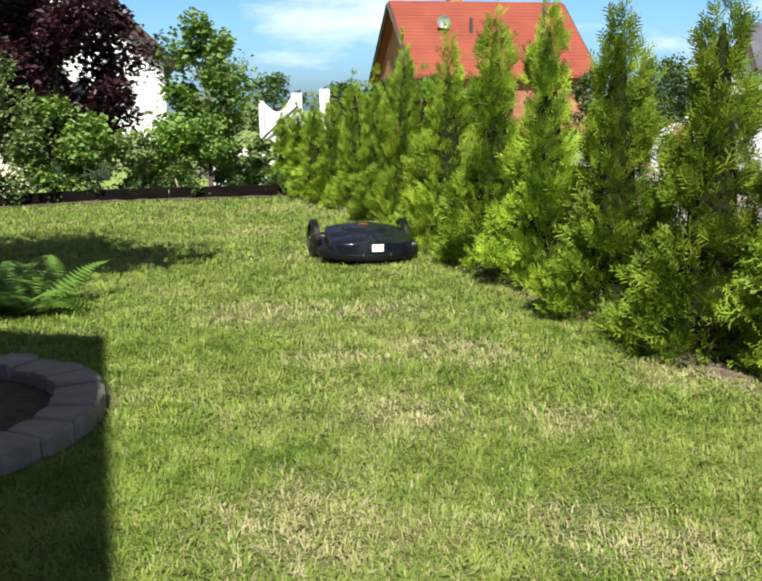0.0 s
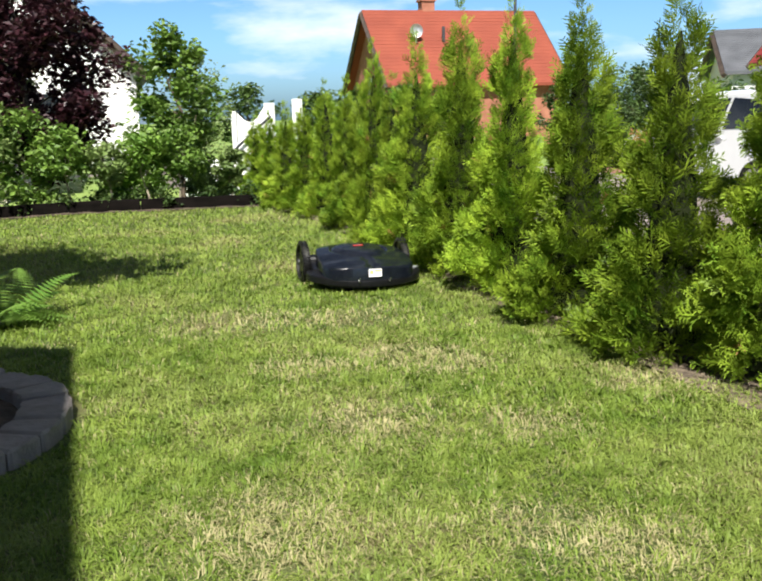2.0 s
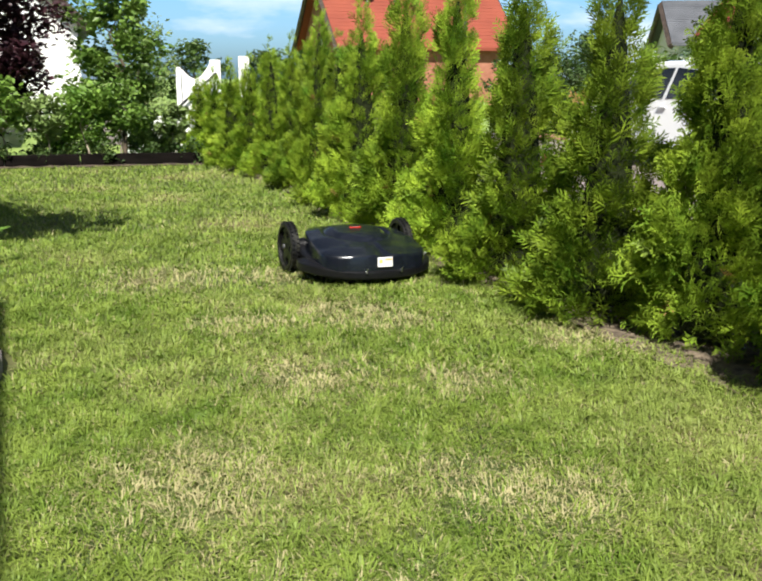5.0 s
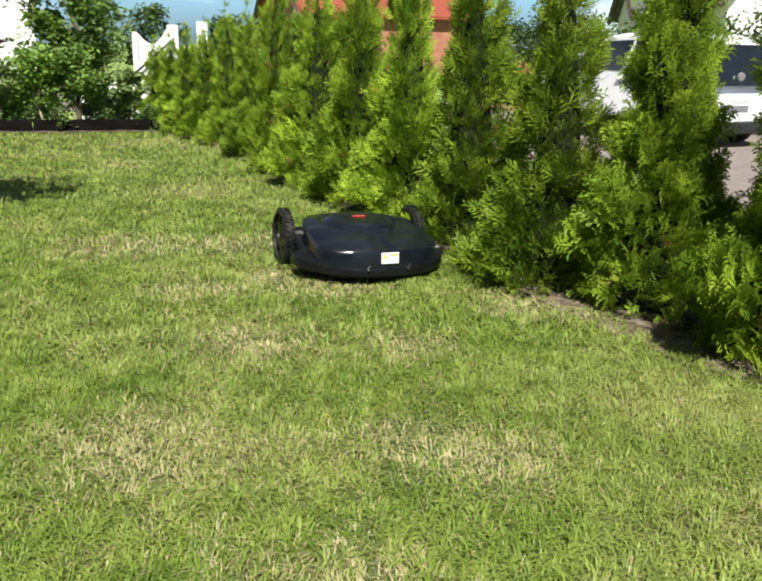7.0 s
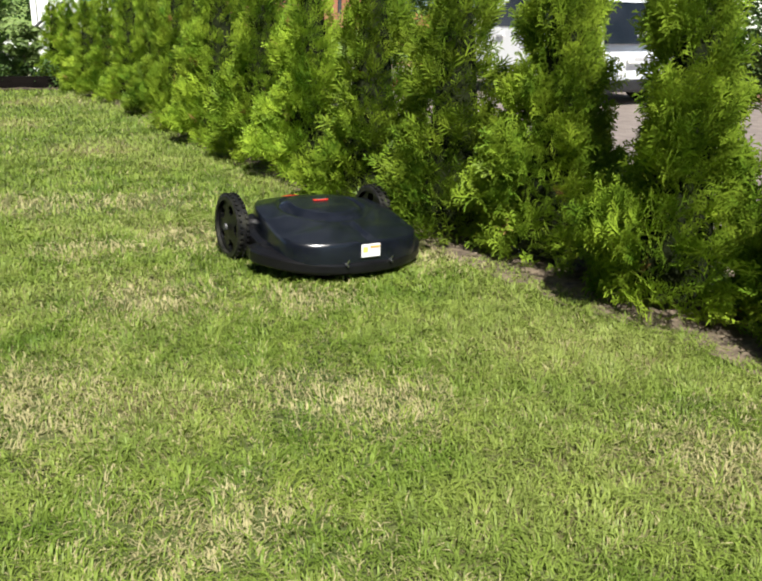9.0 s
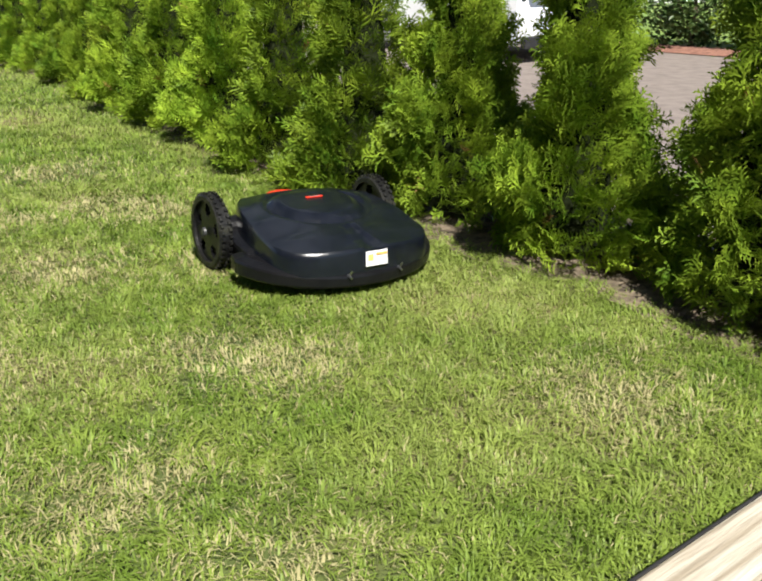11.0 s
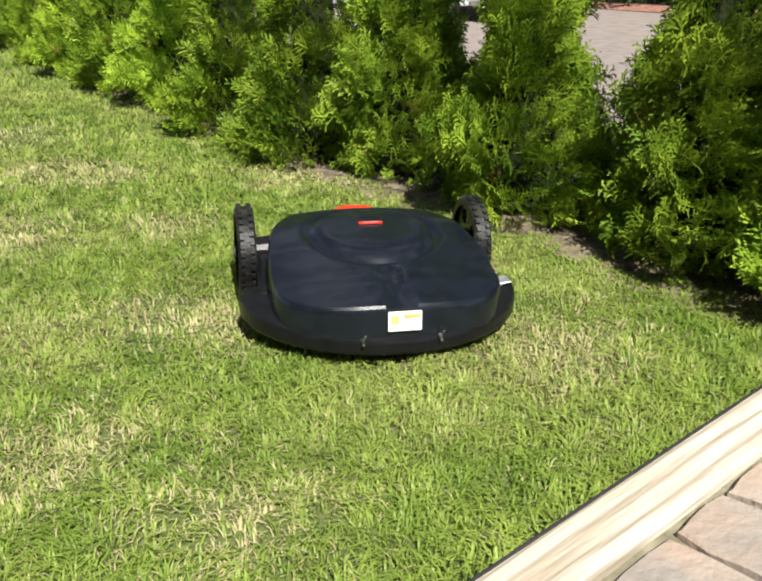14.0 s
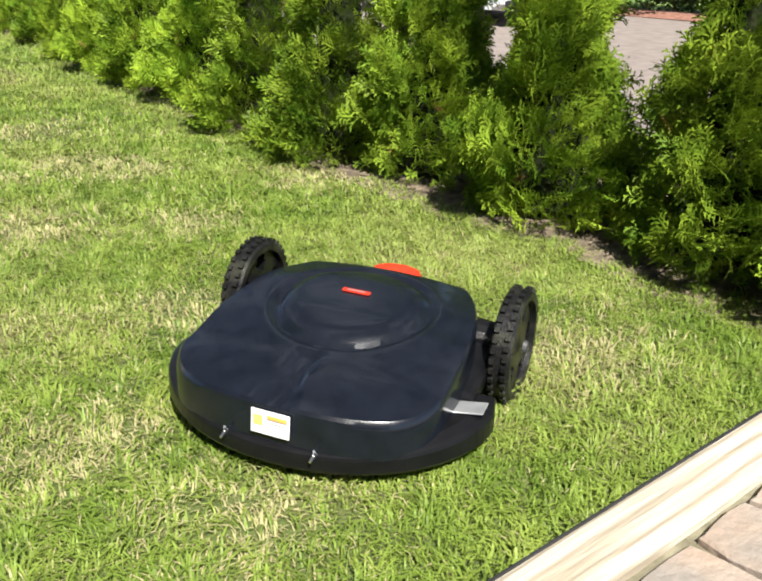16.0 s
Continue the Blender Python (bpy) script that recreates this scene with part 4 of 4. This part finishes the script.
    for s in (-1, 1):
        wheel = new("wheel")
        wheel.parent = root
        wheel.matrix_basis = pose(s * 0.243, 0, 0.098)
        r_out, w = 0.094, 0.018
        bm = bmesh.new()
        prof = [(0.078, -w), (0.090, -w), (r_out, -w * 0.75), (r_out, w * 0.75), (0.090, w), (0.078, w)]
        made = [[bm.verts.new((dx, r * math.cos(i * math.pi / 20), r * math.sin(i * math.pi / 20))) for i in range(40)] for r, dx in prof]
        for k in range(6):
            a, b = made[k], made[(k + 1) % 6]
            for i in range(40):
                bm.faces.new((a[i], a[(i + 1) % 40], b[(i + 1) % 40], b[i]))
        bmesh.ops.recalc_face_normals(bm, faces=bm.faces)
        part("tyre", bm, M_TYRE, wheel)
        bm = bmesh.new()
        for k in range(36):
            a = 360 * k / 36
            for dx, off in ((-0.0098, 0), (0.0098, 6)):
                c = radians(a + off)
                box(bm, (0.008, 0.007, 0.008), (dx, (r_out + 0.002) * math.cos(c), (r_out + 0.002) * math.sin(c)), (a + off, 0, 0))
        part("tread", bm, M_TYRE, wheel)
        bm = bmesh.new()
        radii = [0.0, 0.028, 0.040, 0.050, 0.060, 0.070, 0.079]
        segs = 60
        grid = {}

        def corner(side, ri, k):
            key = (side, ri, k % segs if ri else 0)
            if key not in grid:
                a = 2 * math.pi * key[2] / segs
                dish = 0.004 * (1 - radii[ri] / 0.079)
                grid[key] = bm.verts.new((side * (0.009 + dish), radii[ri] * math.cos(a), radii[ri] * math.sin(a)))
            return grid[key]

        def hole(ri, k):
            off = abs((k % 12) + 0.5 - 6)
            return ri in (2, 3, 4) and off < (2.6 if ri == 3 else 2.0) and 0 <= ri

        for ri in range(6):
            for k in range(segs):
                if hole(ri, k):
                    continue
                for side in (-1, 1):
                    q = [corner(side, ri, k), corner(side, ri + 1, k), corner(side, ri + 1, k + 1)] + ([corner(side, ri, k + 1)] if ri else [])
                    bm.faces.new(q if side > 0 else q[::-1])
                for nri, nk, ca, cb in ((ri, k - 1, (ri, k), (ri + 1, k)), (ri, k + 1, (ri + 1, k + 1), (ri, k + 1)), (ri - 1, k, (ri, k + 1), (ri, k)), (ri + 1, k, (ri + 1, k), (ri + 1, k + 1))):
                    if 0 <= nri < 6 and hole(nri, nk):
                        bm.faces.new((corner(1, *ca), corner(-1, *ca), corner(-1, *cb), corner(1, *cb)))
        bmesh.ops.recalc_face_normals(bm, faces=bm.faces)
        part("rim", bm, M_BUMPER, wheel)
        bm = bmesh.new()
        rod(bm, (s * 0.018, 0, 0), (s * 0.024, 0, 0), 0.012, 0.010, 12)
        part("hub_cap", bm, M_LAMP, wheel)
        wheels.append(wheel)
    return root, wheels


mower, mower_wheels = make_mower()
MOWER_ROLL = 1.8
MOWER_ROWS = [
    (0, -0.293, 5.312, 21.2), (0.5, -0.25, 5.21, 21.1), (1, -0.208, 5.09, 20.8), (1.5, -0.16, 4.962, 20.4), (2, -0.118, 4.84, 20.3), (2.5, -0.079, 4.728, 20.2),
    (3, -0.036, 4.605, 20.2), (3.5, 0.012, 4.492, 20.3), (4, 0.061, 4.398, 21), (5.2, 0.185, 4.13, 25), (6.5, 0.319, 3.863, 25.5), (7, 0.371, 3.757, 20.2),
    (7.5, 0.424, 3.64, 18.6), (8, 0.466, 3.526, 18.4), (8.5, 0.51, 3.405, 21.5), (9, 0.55, 3.278, 25), (9.5, 0.598, 3.163, 26), (10, 0.648, 3.061, 24.8),
    (11.2, 0.766, 2.8, 22), (12.5, 0.864, 2.518, 15), (13, 0.894, 2.44, 10.3), (13.5, 0.92, 2.35, 4.8), (14, 0.936, 2.264, -1.4), (14.5, 0.931, 2.159, -9.5),
    (15, 0.909, 2.066, -17.6), (15.5, 0.890, 2.004, -28.0), (16, 0.848, 1.91, -34.7)]


# ---- grass ----
PATCHES = [(0.16, 2.80, 0.20), (-0.02, 2.20, 0.22), (0.17, 3.47, 0.16), (-0.13, 3.29, 0.16), (-0.5, 3.9, 0.22), (-0.02, 4.0, 0.2), (0.66, 2.15, 0.16), (0.36, 3.34, 0.16),
           (0.36, 1.73, 0.14), (0.62, 1.49, 0.12), (1.22, 1.88, 0.18), (0.55, 2.79, 0.12), (0.47, 2.24, 0.1), (0.93, 3.2, 0.16)]


def dryness(x, y):
    d = 0.02 + 0.20 * noise.noise((x * 2.3, y * 2.3, 4.0)) + 0.30 * noise.noise((x * 8, y * 8, 9.0))
    for px, py, r in PATCHES:
        d += 1.15 * math.exp(-((x - px) ** 2 + (y - py) ** 2) / (r * r))
    return min(1.0, max(0.0, d))


def make_grass():
    rng = random.Random(77)
    green, dry = ([], []), ([], [])
    zones = ((0.5, 2.2, 33000), (2.2, 3.2, 20000), (3.2, 4.6, 8500), (4.6, 6.5, 3800), (6.5, 9.2, 1900))
    eye = (0.42, 0.62)
    for near, far, density in zones:
        lo, hi = radians(28), radians(130)
        area = 0.5 * (hi - lo) * (far * far - near * near)
        for _ in range(int(area * density)):
            r = math.sqrt(near * near + rng.random() * (far * far - near * near))
            a = lo + (hi - lo) * rng.random()
            x, y = eye[0] + r * math.cos(a), eye[1] + r * math.sin(a)
            if not on_lawn(x, y):
                continue
            dr = dryness(x, y)
            if rng.random() < 0.25 * dr:
                continue
            is_dry = rng.random() < 0.04 + 0.70 * dr
            grow = 1.0 + 0.2 * noise.noise((x * 3, y * 3, 2.0)) + 0.45 * noise.noise((x * 14, y * 14, 6.0))
            tall = rng.uniform(0.011, 0.028) * grow * (0.75 if is_dry else 1.0) * (1.0 + 0.05 * near)
            wide = rng.uniform(0.0009, 0.0018) * (1 + 0.28 * max(0.0, near - 0.9))
            b = rng.uniform(0, 6.283) if rng.random() < 0.5 else 9.0 * noise.noise((x * 9, y * 9, 12.0)) + rng.uniform(-0.5, 0.5)
            lean = rng.uniform(0.3, 2.3) if not is_dry else rng.uniform(0.6, 1.8)
            cb, sb = math.cos(b), math.sin(b)
            t = dry if is_dry else green
            k = len(t[0])
            mx, my, mz = x + cb * tall * lean * 0.35, y + sb * tall * lean * 0.35, tall * 0.62
            ex, ey, ez = x + cb * tall * lean, y + sb * tall * lean, tall * (1.0 - 0.25 * lean)
            t[0].extend([(x - sb * wide, y + cb * wide, -0.002), (x + sb * wide, y - cb * wide, -0.002), (mx + sb * wide * 0.8, my - cb * wide * 0.8, mz),
                         (mx - sb * wide * 0.8, my + cb * wide * 0.8, mz), (ex, ey, max(0.004, ez))])
            t[1].extend([(k, k + 1, k + 2, k + 3), (k + 3, k + 2, k + 4)])
    for pack, mat, name, label in ((green, M_GRASS, "grass", "short mown green lawn grass"), (dry, M_STRAW, "dry_grass", "straw-coloured dry grass in the lawn")):
        tagged(raw(name, *pack, mat), label, "grass", kind="stuff")


make_grass()


def motions():
    walk(mower, [(t, pose(x, y, 0, 0, MOWER_ROLL, a)) for t, x, y, a in MOWER_ROWS])
    # the wheels turn by the way that each one goes over the ground
    turned = [0.0, 0.0]
    rows = [[], []]
    last = None
    steps = 64
    for k in range(steps + 1):
        t = 16.0 * k / steps
        for (ta, xa, ya, aa), (tb, xb, yb, ab) in zip(MOWER_ROWS, MOWER_ROWS[1:]):
            if t <= tb + 1e-6:
                u = (t - ta) / (tb - ta)
                here = (xa + (xb - xa) * u, ya + (yb - ya) * u, radians(aa + (ab - aa) * u))
                break
        for i, s in enumerate((-1, 1)):
            if last:
                go = (here[0] - last[0]) * math.sin(here[2]) - (here[1] - last[1]) * math.cos(here[2])
                go += -s * 0.243 * (here[2] - last[2])
                turned[i] += math.degrees(go / 0.098)
            rows[i].append((t, pose(s * 0.243, 0, 0.098, turned[i], 0, 0)))
        last = here
    for i in (0, 1):
        walk(mower_wheels[i], rows[i])


motions()
